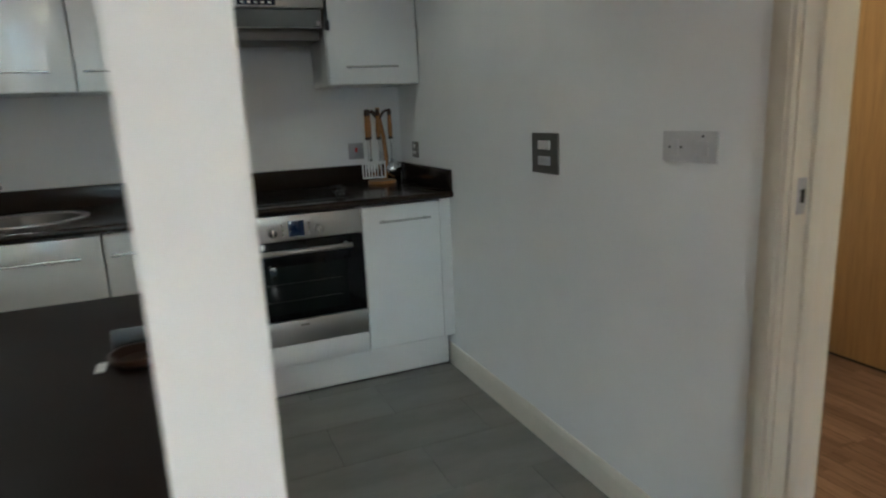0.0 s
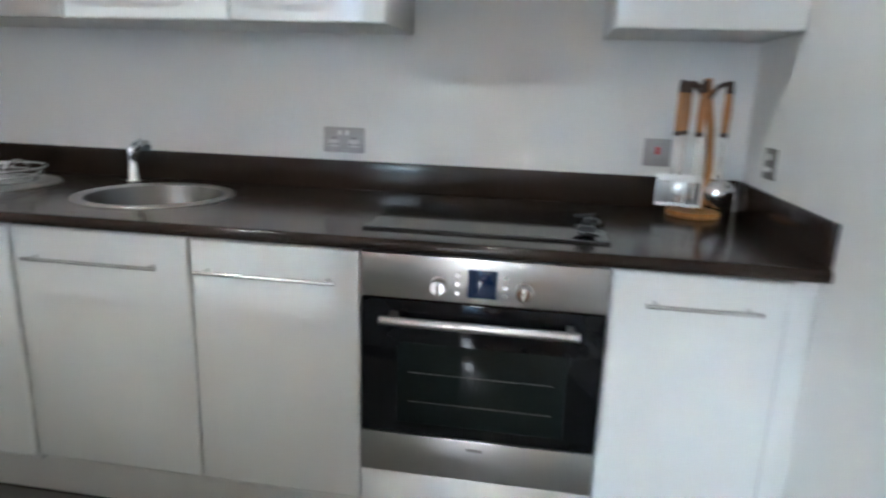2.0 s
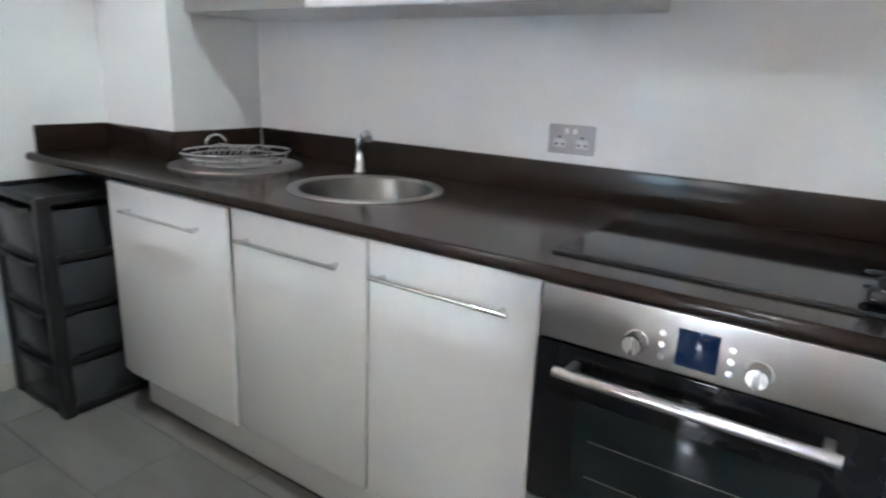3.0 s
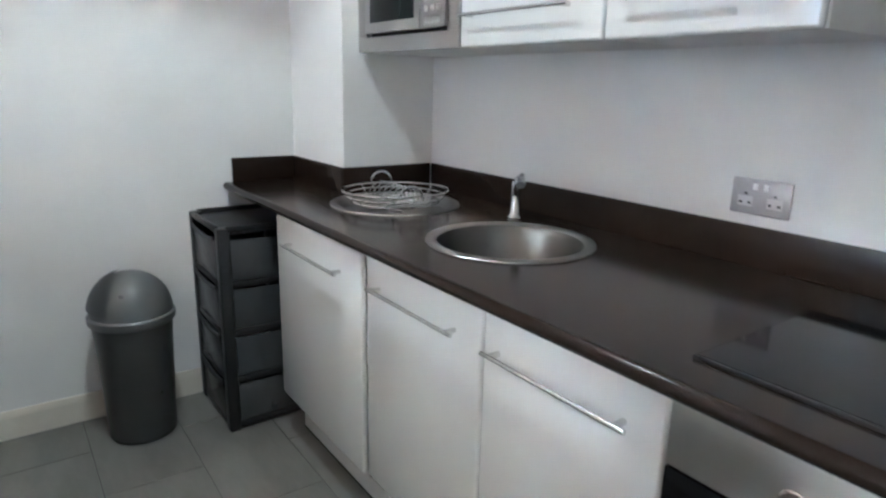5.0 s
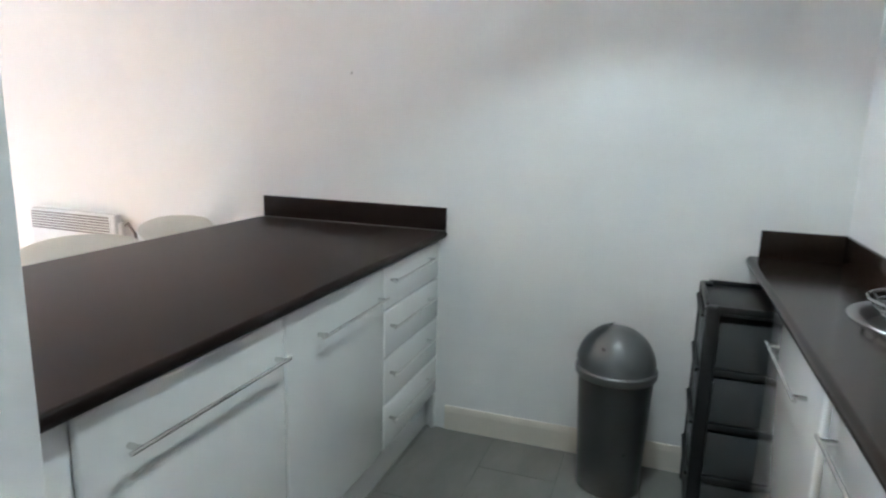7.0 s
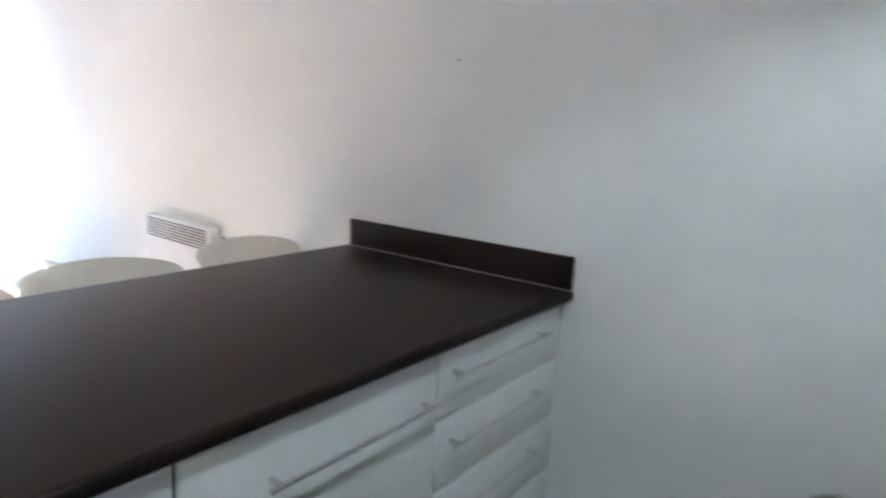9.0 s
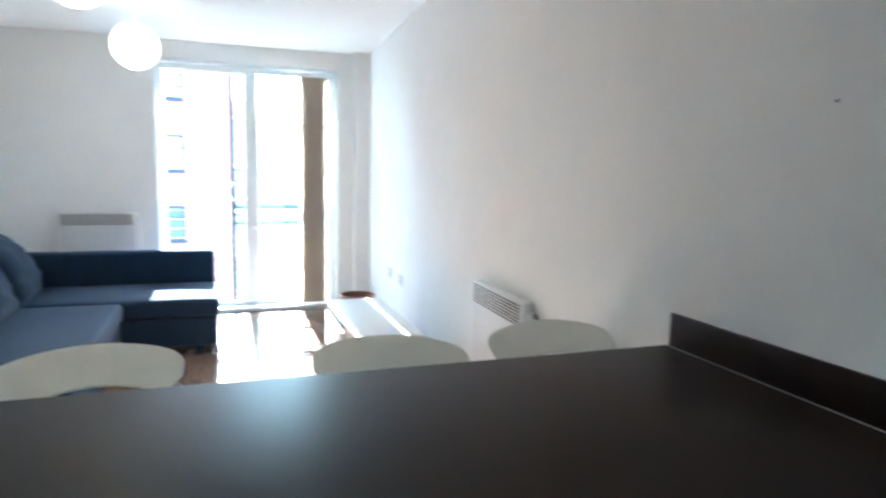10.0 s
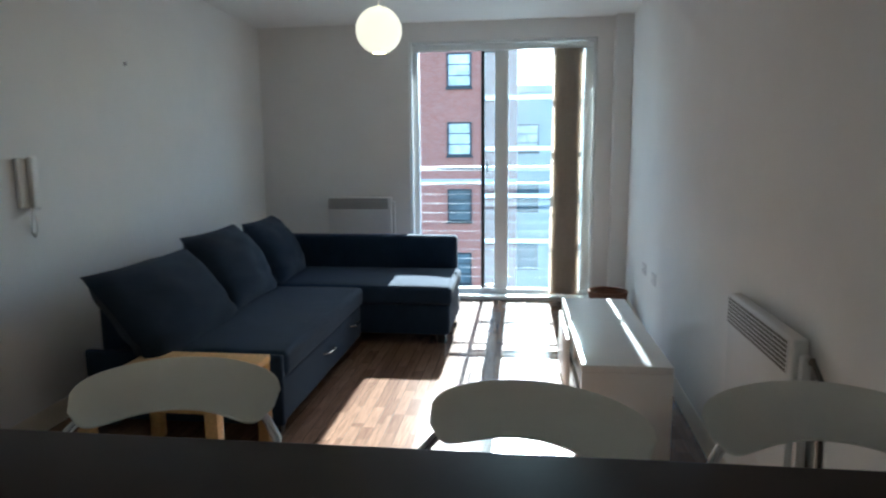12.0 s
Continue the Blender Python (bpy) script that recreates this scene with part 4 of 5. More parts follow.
utensil(0.05, -0.04, "ladle")
utensil(-0.045, 0.035, "spoon")

pg = thing("plug_top", (0.85, 3.13, TOP + 0.006), "black power plug with a coiled lead on the hob", "plug")
part("body", merge(box(0.825, 0.868, 3.105, 3.15, TOP + 0.007, TOP + 0.032, 0.009, 3), box(0.835, 0.86, 3.118, 3.14, TOP + 0.03, TOP + 0.052, 0.009, 3)), BLACK, pg)
for bx, bz in ((0.835, 0.02), (0.857, 0.02), (0.846, 0.036)):
    part("pin", box(bx - 0.0025, bx + 0.0025, 3.09, 3.106, TOP + bz - 0.002, TOP + bz + 0.002, 0.0005), CHROME, pg)
part("lead", tube([(0.85 + 0.03 * math.cos(t), 3.16 + 0.022 * math.sin(t), TOP + 0.012 + 0.004 * t) for t in [i * 0.5 for i in range(24)]], 0.0035, 6), BLACK, pg)

# ---------------------------------------------------------------- drawer tower and bin
tw = thing("drawer_tower", (-1.62, 2.96, 0), "black plastic storage tower with four smoky clear drawers", "storage tower")
TX0, TX1, TY0, TY1 = -1.818, -1.425, 2.81, 3.16
for px in (TX0 + 0.022, TX1 - 0.022):
    for py in (TY0 + 0.022, TY1 - 0.022):
        part("post", box(px - 0.022, px + 0.022, py - 0.022, py + 0.022, 0.0, 0.825, 0.008, 3), BLACK, tw)
part("top", merge(box(TX0 + 0.01, TX1 - 0.01, TY0 + 0.01, TY1 - 0.01, 0.795, 0.812, 0.004), box(TX0 + 0.03, TX1 - 0.03, TY0, TY0 + 0.014, 0.805, 0.83, 0.005), box(TX0 + 0.03, TX1 - 0.03, TY1 - 0.014, TY1, 0.805, 0.83, 0.005),
                  box(TX0, TX0 + 0.014, TY0 + 0.03, TY1 - 0.03, 0.805, 0.83, 0.005), box(TX1 - 0.014, TX1, TY0 + 0.03, TY1 - 0.03, 0.805, 0.83, 0.005)), BLACK, tw)
for i in range(4):
    z0 = 0.03 + 0.193 * i
    part("shelf", merge(box(TX0 + 0.02, TX1 - 0.02, TY0 + 0.005, TY0 + 0.03, z0 - 0.02, z0 + 0.004, 0.005), box(TX1 - 0.03, TX1 - 0.005, TY0 + 0.04, TY1 - 0.04, z0 - 0.02, z0 + 0.004, 0.005),
                        box(TX0 + 0.005, TX0 + 0.03, TY0 + 0.04, TY1 - 0.04, z0 - 0.02, z0 + 0.004, 0.005)), BLACK, tw)
    dwr = part("drawer", merge(box(TX0 + 0.046, TX1 - 0.046, TY0 + 0.004, TY0 + 0.007, z0 + 0.008, z0 + 0.165, 0.002), box(TX1 - 0.012, TX1 - 0.009, TY0 + 0.046, TY1 - 0.046, z0 + 0.008, z0 + 0.165, 0.001),
                               box(TX0 + 0.009, TX0 + 0.012, TY0 + 0.046, TY1 - 0.046, z0 + 0.008, z0 + 0.165, 0.001), box(TX0 + 0.046, TX1 - 0.046, TY1 - 0.012, TY1 - 0.009, z0 + 0.008, z0 + 0.165, 0.001),
                               box(TX0 + 0.03, TX1 - 0.03, TY0 + 0.03, TY1 - 0.03, z0 + 0.005, z0 + 0.009)), CLEARPL, tw, "smoky clear plastic drawer")
    lip = [(TX0 + 0.05 + (TX1 - TX0 - 0.1) * j / 10, TY0 - 0.004, z0 + 0.172 - 0.016 * math.sin(math.pi * j / 10)) for j in range(11)]
    part("lip", tube(lip, 0.007, 8), BLACK, dwr, "curved black drawer lip")
settle(tw, 0.83)

bn = thing("swing_bin", (-1.64, 2.54, 0), "dark grey plastic bin with a domed silver swing lid", "bin")
bx, by = -1.64, 2.54
part("body", lathe([(0.0, 0.0), (0.112, 0.0), (0.118, 0.006), (0.126, 0.2), (0.137, 0.46), (0.138, 0.475), (0.134, 0.475), (0.12, 0.02), (0.0, 0.015)], (bx, by, 0), 44), BINGREY, bn)
lid = part("lid", lathe([(0.146, 0.468), (0.15, 0.474), (0.15, 0.496), (0.144, 0.503)] + [(0.143 * math.cos(t), 0.503 + 0.155 * math.sin(t)) for t in [math.pi / 2 * i / 12 for i in range(13)]], (bx, by, 0), 44, caps=False), LIDGREY, bn, "silver grey domed lid")
flap = bmesh.new()
rows = []
for i in range(9):
    t = 0.16 + 1.1 * i / 8
    rows.append([flap.verts.new((bx + 0.1495 * math.cos(t) * math.cos(a), by + 0.1495 * math.cos(t) * math.sin(a), 0.503 + 0.1625 * math.sin(t))) for a in [math.radians(-150 + 108 * j / 10 - 10 * math.sin(1.57 * i / 8)) for j in range(11)]])
for A, B in zip(rows, rows[1:]):
    for j in range(10):
        flap.faces.new((A[j], A[j + 1], B[j + 1], B[j]))
bmesh.ops.solidify(flap, geom=flap.faces[:], thickness=-0.003)
part("flap", flap, LIDGREY, lid, "swing flap")
settle(bn, 0.66)

ds = thing("small_tray", (0.062, 1.32, TOP), "small dark tray with a clear cover on the breakfast bar", "tray")
part("tray", lathe([(0.0, TOP), (0.03, TOP + 0.001), (0.042, TOP + 0.01), (0.046, TOP + 0.02), (0.041, TOP + 0.02), (0.03, TOP + 0.008), (0.0, TOP + 0.006)], (0.058, 1.305, 0), 24), UTDARK, ds)
part("cover", box(0.016, 0.102, 1.355, 1.359, TOP, TOP + 0.045, 0.001), CLEARPL, ds, "clear plastic cover")
part("slip", box(-0.006, 0.009, 1.29, 1.33, TOP, TOP + 0.0015), WHITEPL, ds, "white paper slip")
for dx, dy, watts in DOWNLIGHTS:
    dl = thing("downlight", (dx, dy, CEILZ - 0.01), "white recessed ceiling downlight", "downlight", "kitchen downlights")
    part("bezel", lathe([(0.03, CEILZ - 0.001), (0.03, CEILZ - 0.008), (0.045, CEILZ - 0.008), (0.048, CEILZ - 0.001)], (dx, dy, 0), 28), CHROME, dl)
    part("lens", lathe([(0.0, CEILZ - 0.003), (0.029, CEILZ - 0.003)], (dx, dy, 0), 24), glow_mat("lamp_lens", (1, 0.95, 0.88), 4.0), dl)
solid("wall_plug_mark", lathe([(0.0, 0.003), (0.003, 0.0025), (0.004, 0.0)], (WEST, 1.33, 1.585), 12, "x"), GREYPLATE, "small dark metal screw in the white wall", "screw")


# ---------------------------------------------------------------- window
win = structure("window_1", merge(box(WX0, WX1, -4.27, -4.19, WZ0, WZ0 + 0.075, 0.004), box(WX0, WX1, -4.27, -4.19, WZ1 - 0.06, WZ1, 0.004),
                                  box(WX1 - 0.07, WX1, -4.27, -4.19, WZ0 + 0.075, WZ1 - 0.06, 0.004), box(WX0, WX0 + 0.095, -4.27, -4.19, WZ0 + 0.075, WZ1 - 0.06, 0.004)),
                UPVC, "tall white framed sliding window to the balcony rail, slid open", True)
part("mullion", box(-0.915, -0.79, -4.25, -4.18, WZ0 + 0.076, WZ1 - 0.061, 0.006), UPVC, win)
part("inner_trim", merge(box(WX1 - 0.018, WX1 - 0.003, -4.19, SOUTH - 0.02, WZ0, WZ1, 0.003), box(WX0 + 0.003, WX0 + 0.018, -4.19, SOUTH - 0.02, WZ0, WZ1, 0.003),
                         box(WX0 + 0.02, WX1 - 0.02, -4.19, SOUTH - 0.02, WZ1 - 0.018, WZ1 - 0.003, 0.003)), UPVC, win)
part("sill", box(WX0 + 0.003, WX1 - 0.003, -4.19, SOUTH + 0.02, WZ0 - 0.002, WZ0 + 0.03, 0.006), UPVC, win)
leaf = part("sliding_leaf", merge(box(-0.788, -0.69, -4.235, -4.205, WZ0 + 0.08, WZ0 + 0.11, 0.002), box(-0.788, -0.69, -4.235, -4.205, WZ1 - 0.09, WZ1 - 0.065, 0.002)), UPVC, win)
part("gasket", box(-0.694, -0.66, -4.245, -4.19, WZ0 + 0.078, WZ1 - 0.062, 0.002), BLACK, leaf, "black rubber gasket edge")
part("handle", merge(box(-0.73, -0.712, -4.205, -4.195, 1.22, 1.34, 0.003), tube([(-0.721, -4.195, 1.3), (-0.721, -4.165, 1.3), (-0.76, -4.155, 1.29)], 0.008, 8)), STEELPLATE, leaf, "steel window handle")
g1 = part("pane", box(-0.788, -0.694, -4.222, -4.218, WZ0 + 0.11, WZ1 - 0.09), GLASSB, leaf, smooth=False)
g2 = part("pane", box(-1.603, -0.917, -4.232, -4.228, WZ0 + 0.076, WZ1 - 0.061), GLASSB, win, smooth=False)
g1.visible_shadow = g2.visible_shadow = False
# translucent strips stand in for glazing bars that look brightly lit
for gz in (0.562, 1.001, 1.446, 1.919):
    part("lit_glazing_bar", box(-1.603, -0.917, -4.255, -4.236, gz - 0.02, gz + 0.02, 0.003), LITBAR, win)
    part("lit_glazing_bar", box(-0.788, -0.694, -4.255, -4.236, gz - 0.02, gz + 0.02, 0.003), LITBAR, leaf)

rl = thing("balcony_rail", (-0.85, -4.6, 0), "galvanised balcony rail with thin wires outside the window", "railing")
part("top_rail", tube([(-2.2, -4.6, 1.255), (0.5, -4.6, 1.255)], 0.022, 12), GALV, rl)
part("second_rail", tube([(-2.2, -4.6, 1.1), (0.5, -4.6, 1.1)], 0.012, 10), GALV, rl)
for k in range(10):
    part("wire", tube([(-2.2, -4.6, 0.14 + 0.095 * k), (0.5, -4.6, 0.14 + 0.095 * k)], 0.0018, 6), GALV, rl)
for px in (-2.2, 0.5):
    part("post", box(px - 0.02, px + 0.02, -4.62, -4.58, -0.2, 1.26, 0.003), GALV, rl)
solid("balcony_slab", box(-2.6, 0.9, -4.75, -4.331, -0.22, -0.06, 0.005), FARSTONE, "narrow pale concrete ledge under the balcony rail", "ledge")

bl = thing("vertical_blind", (-1.5, -4.12, 0.06), "beige fabric vertical blind drawn back to one side", "blind")
part("headrail", box(WX0 + 0.03, WX1 - 0.03, -4.15, -4.11, 2.335, 2.375, 0.004), UPVC, bl, "white aluminium headrail")
for k in range(13):
    cx = -1.352 - 0.0163 * k
    a = radians(24 + 7 * math.sin(k * 2.1))
    bm = bmesh.new()
    cols = []
    for j in range(7):
        s = (j / 6 - 0.5)
        ox = s * 0.089 * math.cos(a)
        oy = s * 0.089 * math.sin(a) + 0.006 * (1 - 4 * s * s)
        cols.append([bm.verts.new((cx + ox + 0.004 * math.sin(z * 2.3 + k), -4.135 + oy, z)) for z in (0.07, 0.6, 1.2, 1.8, 2.335)])
    for A, B in zip(cols, cols[1:]):
        for i in range(4):
            bm.faces.new((A[i], A[i + 1], B[i + 1], B[i]))
    bmesh.ops.solidify(bm, geom=bm.faces[:], thickness=0.0012)
    part("slat", bm, BLIND, bl)
part("chain", tube([(-1.672, -4.12, 2.33), (-1.674, -4.12, 1.0), (-1.672, -4.12, 0.55)], 0.002, 6), WHITEPL, bl)


# ---------------------------------------------------------------- heaters
def panel_heater(name_label, length):
    """A wall panel heater, built along x with its back at y = 0 and facing -y."""
    h = thing("panel_heater", (0, 0, 0.4), name_label, "heater")
    part("body", box(-length / 2, length / 2, -0.06, -0.015, 0.42, 0.9, 0.008, 3), HEATER, h)
    part("back_plate", box(-length / 2 + 0.05, length / 2 - 0.05, -0.015, 0.0, 0.46, 0.86), HEATER, h)
    gr = part("grille", box(-length / 2 + 0.004, length / 2 - 0.03, -0.0625, -0.059, 0.785, 0.893, 0.001), HEATER, h, "slotted air outlet")
    for k in range(7):
        part("slot", box(-length / 2 + 0.008, length / 2 - 0.036, -0.0645, -0.061, 0.79 + 0.0145 * k, 0.7985 + 0.0145 * k, 0.0008), GRILLE, gr)
    part("control_box", box(length / 2 - 0.001, length / 2 + 0.03, -0.045, -0.012, 0.5, 0.86, 0.012), HEATER, h)
    return h


ph = panel_heater("white panel heater with a slotted grille on the long wall", 0.62)
turn = math.atan2(WEST - FARW, 4.88)
ph.matrix_basis = Matrix.Translation((west_x(-0.34) + 0.001, -0.345, 0.37)) @ Matrix.Rotation(math.pi / 2 - turn, 4, "Z")
ph2 = copy_thing(ph, Matrix.Translation((0.485, SOUTH + 0.001, 0.505)) @ Matrix.Rotation(math.pi, 4, "Z"))
tagged(ph2, "white panel heater with a grey grille behind the sofa")
solid("heater_cable", tube([(west_x(0) + 0.02, -0.01, 0.81), (west_x(0.02) + 0.03, 0.02, 0.83), (west_x(0.04) + 0.012, 0.05, 0.77), (west_x(0.04) + 0.008, 0.055, 0.5), (west_x(0.04) + 0.008, 0.05, 0.15)], 0.008, 8), GREYPLATE,
      "grey heater cable hanging down the wall", "cable")


# ---------------------------------------------------------------- sofa
def puff(x0, x1, y0, y1, z0, z1, bev, crown, n=10):
    """A padded block: rounded edges and a slightly domed top."""
    bm = box(x0, x1, y0, y1, z0, z1, bev, 4)
    top = [e for e in bm.edges]
    bmesh.ops.subdivide_edges(bm, edges=[e for e in top if e.calc_length() > 0.2], cuts=n, use_grid_fill=True)
    cx, cy, hx, hy = (x0 + x1) / 2, (y0 + y1) / 2, (x1 - x0) / 2, (y1 - y0) / 2
    for v in bm.verts:
        u, w = (v.co.x - cx) / hx, (v.co.y - cy) / hy
        f = max(0, 1 - u ** 4) * max(0, 1 - w ** 4)
        if v.co.z > (z0 + z1) / 2:
            v.co.z += crown * f + 0.004 * noise.noise(v.co * 7)
        else:
            v.co += 0.003 * noise.noise_vector(v.co * 6)
    return bm


SX = 0.11
so = thing("corner_sofa", (0.6, -2.3, 0), "charcoal blue fabric corner sofa bed with a chaise", "sofa")
ex = 1.165
part("base", puff(SX + 0.02, ex, -2.6, -1.06, 0.06, 0.3, 0.02, 0.0), FABRIC, so)
part("seat_cushion", puff(SX, ex - 0.16, -2.615, -1.07, 0.3, 0.435, 0.035, 0.018), FABRIC, so)
part("backrest", puff(ex - 0.16, ex, -3.42, -1.15, 0.06, 0.68, 0.03, 0.008), FABRIC, so)
part("chaise_base", puff(-0.525, ex - 0.165, -3.405, -2.63, 0.07, 0.3, 0.02, 0.0), FABRIC, so)
part("chaise_cushion", puff(-0.54, ex - 0.165, -3.41, -2.62, 0.3, 0.44, 0.035, 0.015), FABRIC, so)
part("armrest", puff(-0.5, ex, -3.56, -3.415, 0.06, 0.715, 0.03, 0.004), FABRIC, so)
part("end_panel", puff(SX + 0.01, ex, -1.058, -1.02, 0.06, 0.43, 0.015, 0.0), FABRIC, so)
for lx, ly in ((-0.46, -2.7), (-0.46, -3.48), (SX + 0.08, -1.1), (ex - 0.08, -1.1), (ex - 0.08, -3.48)):
    part("leg", box(lx - 0.03, lx + 0.03, ly - 0.03, ly + 0.03, 0.0, 0.07, 0.004), BLACK, so)
for hy in (-1.75, -2.35):
    part("pull_handle", tube([(SX + 0.02, hy - 0.06, 0.22), (SX - 0.02, hy - 0.055, 0.225), (SX - 0.022, hy + 0.055, 0.225), (SX + 0.02, hy + 0.06, 0.22)], 0.007, 8), BAR, so, "grey metal pull-out handle")
settle(so, 0.715)


def cushion(label, at, w, h, t, rx, rz, seed):
    """A plump cushion with pinched corners and creases, leaning back."""
    bm = bmesh.new()
    n = 22
    grid = {}
    for side in (1, -1):
        for i in range(n + 1):
            for j in range(n + 1):
                u, v = 2 * i / n - 1, 2 * j / n - 1
                edge = i in (0, n) or j in (0, n)
                if edge and side < 0:
                    grid[(side, i, j)] = grid[(1, i, j)]
                    continue
                x = u * w / 2 * (1 - 0.045 * (1 - v * v) * abs(u))
                y = v * h / 2 * (1 - 0.045 * (1 - u * u) * abs(v))
                puffed = t / 2 * (max(0, 1 - u * u) ** 0.5) * (max(0, 1 - v * v) ** 0.5)
                z = side * puffed
                z += 0.018 * noise.noise(Vector((u * 2.2 + seed, v * 2.6, side * 3.0))) * (0 if edge else 1)
                z += 0.012 * math.sin(14 * v + 5 * u + seed) * max(0, 1 - abs(v + 0.55) * 3) * side
                grid[(side, i, j)] = bm.verts.new((x, y, z))
    for side in (1, -1):
        for i in range(n):
            for j in range(n):
                q = [grid[(side, i, j)], grid[(side, i + 1, j)], grid[(side, i + 1, j + 1)], grid[(side, i, j + 1)]]
                bm.faces.new(q if side > 0 else q[::-1])
    me_ob = mesh_object("cushion", bm, FABRIC2, True)
    me_ob.matrix_basis = Matrix.Translation(at) @ Matrix.Rotation(radians(rz), 4, "Z") @ Matrix.Rotation(radians(rx), 4, "X")
    return tagged(me_ob, label, "cushion", "sofa back cushions")


cushion("large charcoal cushion with pointed corners leaning on the sofa back", (0.86, -1.345, 0.615), 0.95, 0.57, 0.32, 53, -90, 1.0)
cushion("large creased charcoal cushion leaning on the sofa back", (0.875, -2.13, 0.675), 0.78, 0.57, 0.31, 57, -88, 4.0)
cushion("large charcoal cushion in the sofa corner", (0.89, -2.93, 0.675), 0.7, 0.54, 0.28, 59, -86, 7.0)

# ---------------------------------------------------------------- side table
tb = thing("side_table", (0.48, -0.74, 0), "square beech wood side table beside the sofa", "table")
part("tabletop", box(0.17, 0.79, -1.005, -0.45, 0.415, 0.45, 0.003), BEECH, tb)
for lx in (0.2, 0.76):
    for ly in (-0.975, -0.48):
        part("leg", box(lx - 0.027, lx + 0.027, ly - 0.027, ly + 0.027, 0.0, 0.414, 0.003), BEECH, tb)
for y0 in (-0.965, -0.5):
    part("rail", box(0.228, 0.732, y0, y0 + 0.018, 0.36, 0.414, 0.002), BEECH, tb)
settle(tb, 0.45)

# ---------------------------------------------------------------- television bench
tv = thing("media_bench", (-1.5, -1.58, 0), "low white television bench with an open drawer front", "bench")
BX0, BX1, BY0, BY1 = -1.7, -1.305, -2.24, -0.92
part("top", box(BX0, BX1, BY0, BY1, 0.44, 0.474, 0.003), WHITELAC, tv)
part("side", box(BX0, BX1, BY1 - 0.03, BY1, 0.0, 0.439, 0.002), WHITELAC, tv)
part("side", box(BX0, BX1, BY0, BY0 + 0.03, 0.0, 0.439, 0.002), WHITELAC, tv)
part("bottom", box(BX0, BX1 - 0.01, BY0 + 0.031, BY1 - 0.031, 0.04, 0.07, 0.002), WHITELAC, tv)
part("shelf", box(BX0, BX1 - 0.02, BY0 + 0.031, BY1 - 0.031, 0.26, 0.28, 0.002), WHITELAC, tv)
part("divider", box(BX0, BX1 - 0.02, -1.59, -1.57, 0.281, 0.439, 0.002), WHITELAC, tv)
part("back", box(BX0, BX0 + 0.008, BY0 + 0.031, BY1 - 0.031, 0.071, 0.439), WHITELAC, tv)
part("drawer_front", box(BX1 - 0.003, BX1 + 0.018, BY0 + 0.02, -1.58, 0.06, 0.39, 0.002), WHITELAC, tv, "white drawer front left ajar")
part("drawer_front", box(BX1 - 0.018, BX1 - 0.001, -1.57, BY1 - 0.035, 0.06, 0.255, 0.002), WHITELAC, tv)
settle(tv, 0.474)

bk = thing("wicker_basket", (-1.76, -3.42, 0), "round brown wicker basket on the floor by the window", "basket")
for k in range(13):
    part("weave", ring(-1.76, -3.42, 0.012 + 0.019 * k, 0.118 + 0.0025 * k, 0.0105, 0.002 * (-1) ** k, 28), WICKER, bk)
part("rim", ring(-1.76, -3.42, 0.262, 0.152, 0.013, 0, 32), WICKER, bk)
part("bottom", lathe([(0.0, 0.004), (0.112, 0.004), (0.112, 0.012), (0.0, 0.012)], (-1.76, -3.42, 0), 24), WICKER, bk)
settle(bk, 0.275)

# ---------------------------------------------------------------- bar stools
st = thing("bar_stool", (0, 0, 0), "off-white moulded bar stool with a curved back and chrome frame", "stool", "bar stools")
bm = bmesh.new()
NS, NT = 40, 12
rings = []
for i in range(NS + 1):
    s = -1 + 2 * i / NS
    a = s * 0.671
    R = 0.356
    hh = 0.0446 * (max(0.0, 1 - abs(s) ** 9)) ** 0.5 + 0.0015
    tt = 0.017 * (max(0.0, 1 - abs(s) ** 6)) ** 0.5 + 0.0008
    zc = 0.8885 - 0.0334 * s * s
    rr = []
    for j in range(NT):
        b = 2 * math.pi * j / NT
        rad = R + tt * math.cos(b) + 0.05 * math.sin(b) * hh / 0.0461
        rr.append(bm.verts.new((rad * math.sin(a), -rad * math.cos(a) + 0.071, zc + hh * math.sin(b))))
    rings.append(rr)
for A, B in zip(rings, rings[1:]):
    for j in range(NT):
        bm.faces.new((A[j], A[(j + 1) % NT], B[(j + 1) % NT], B[j]))
bm.faces.new(rings[0])
bm.faces.new(rings[-1])
bmesh.ops.recalc_face_normals(bm, faces=bm.faces)
part("backrest", bm, STOOL, st, "off-white curved backrest")
part("seat", lathe([(0.0, 0.62), (0.16, 0.62), (0.185, 0.632), (0.19, 0.65), (0.175, 0.662), (0.0, 0.652)], (0, -0.03, 0), 36), STOOL, st)
for sgn in (-1, 1):
    part("back_tube", tube([(sgn * 0.178, -0.222, 0.852), (sgn * 0.208, -0.2, 0.825), (sgn * 0.232, -0.175, 0.795), (sgn * 0.238, -0.14, 0.75), (sgn * 0.21, -0.1, 0.685), (sgn * 0.14, -0.06, 0.63), (sgn * 0.04, -0.03, 0.612)], 0.0105, 12), CHROME, st, "bent chrome tube")
part("column", lathe([(0.035, 0.02), (0.03, 0.06), (0.028, 0.35), (0.02, 0.36), (0.02, 0.62)], (0, -0.02, 0), 20), CHROME, st)
part("foot_rest", ring(0, -0.02, 0.28, 0.15, 0.01), CHROME, st)
part("foot_rest_arm", tube([(0, -0.02, 0.28), (0, 0.13, 0.28)], 0.009, 8), CHROME, st)
part("base", lathe([(0.0, 0.0), (0.2, 0.0), (0.205, 0.006), (0.19, 0.014), (0.06, 0.026), (0.03, 0.03)], (0, -0.02, 0), 36), CHROME, st)
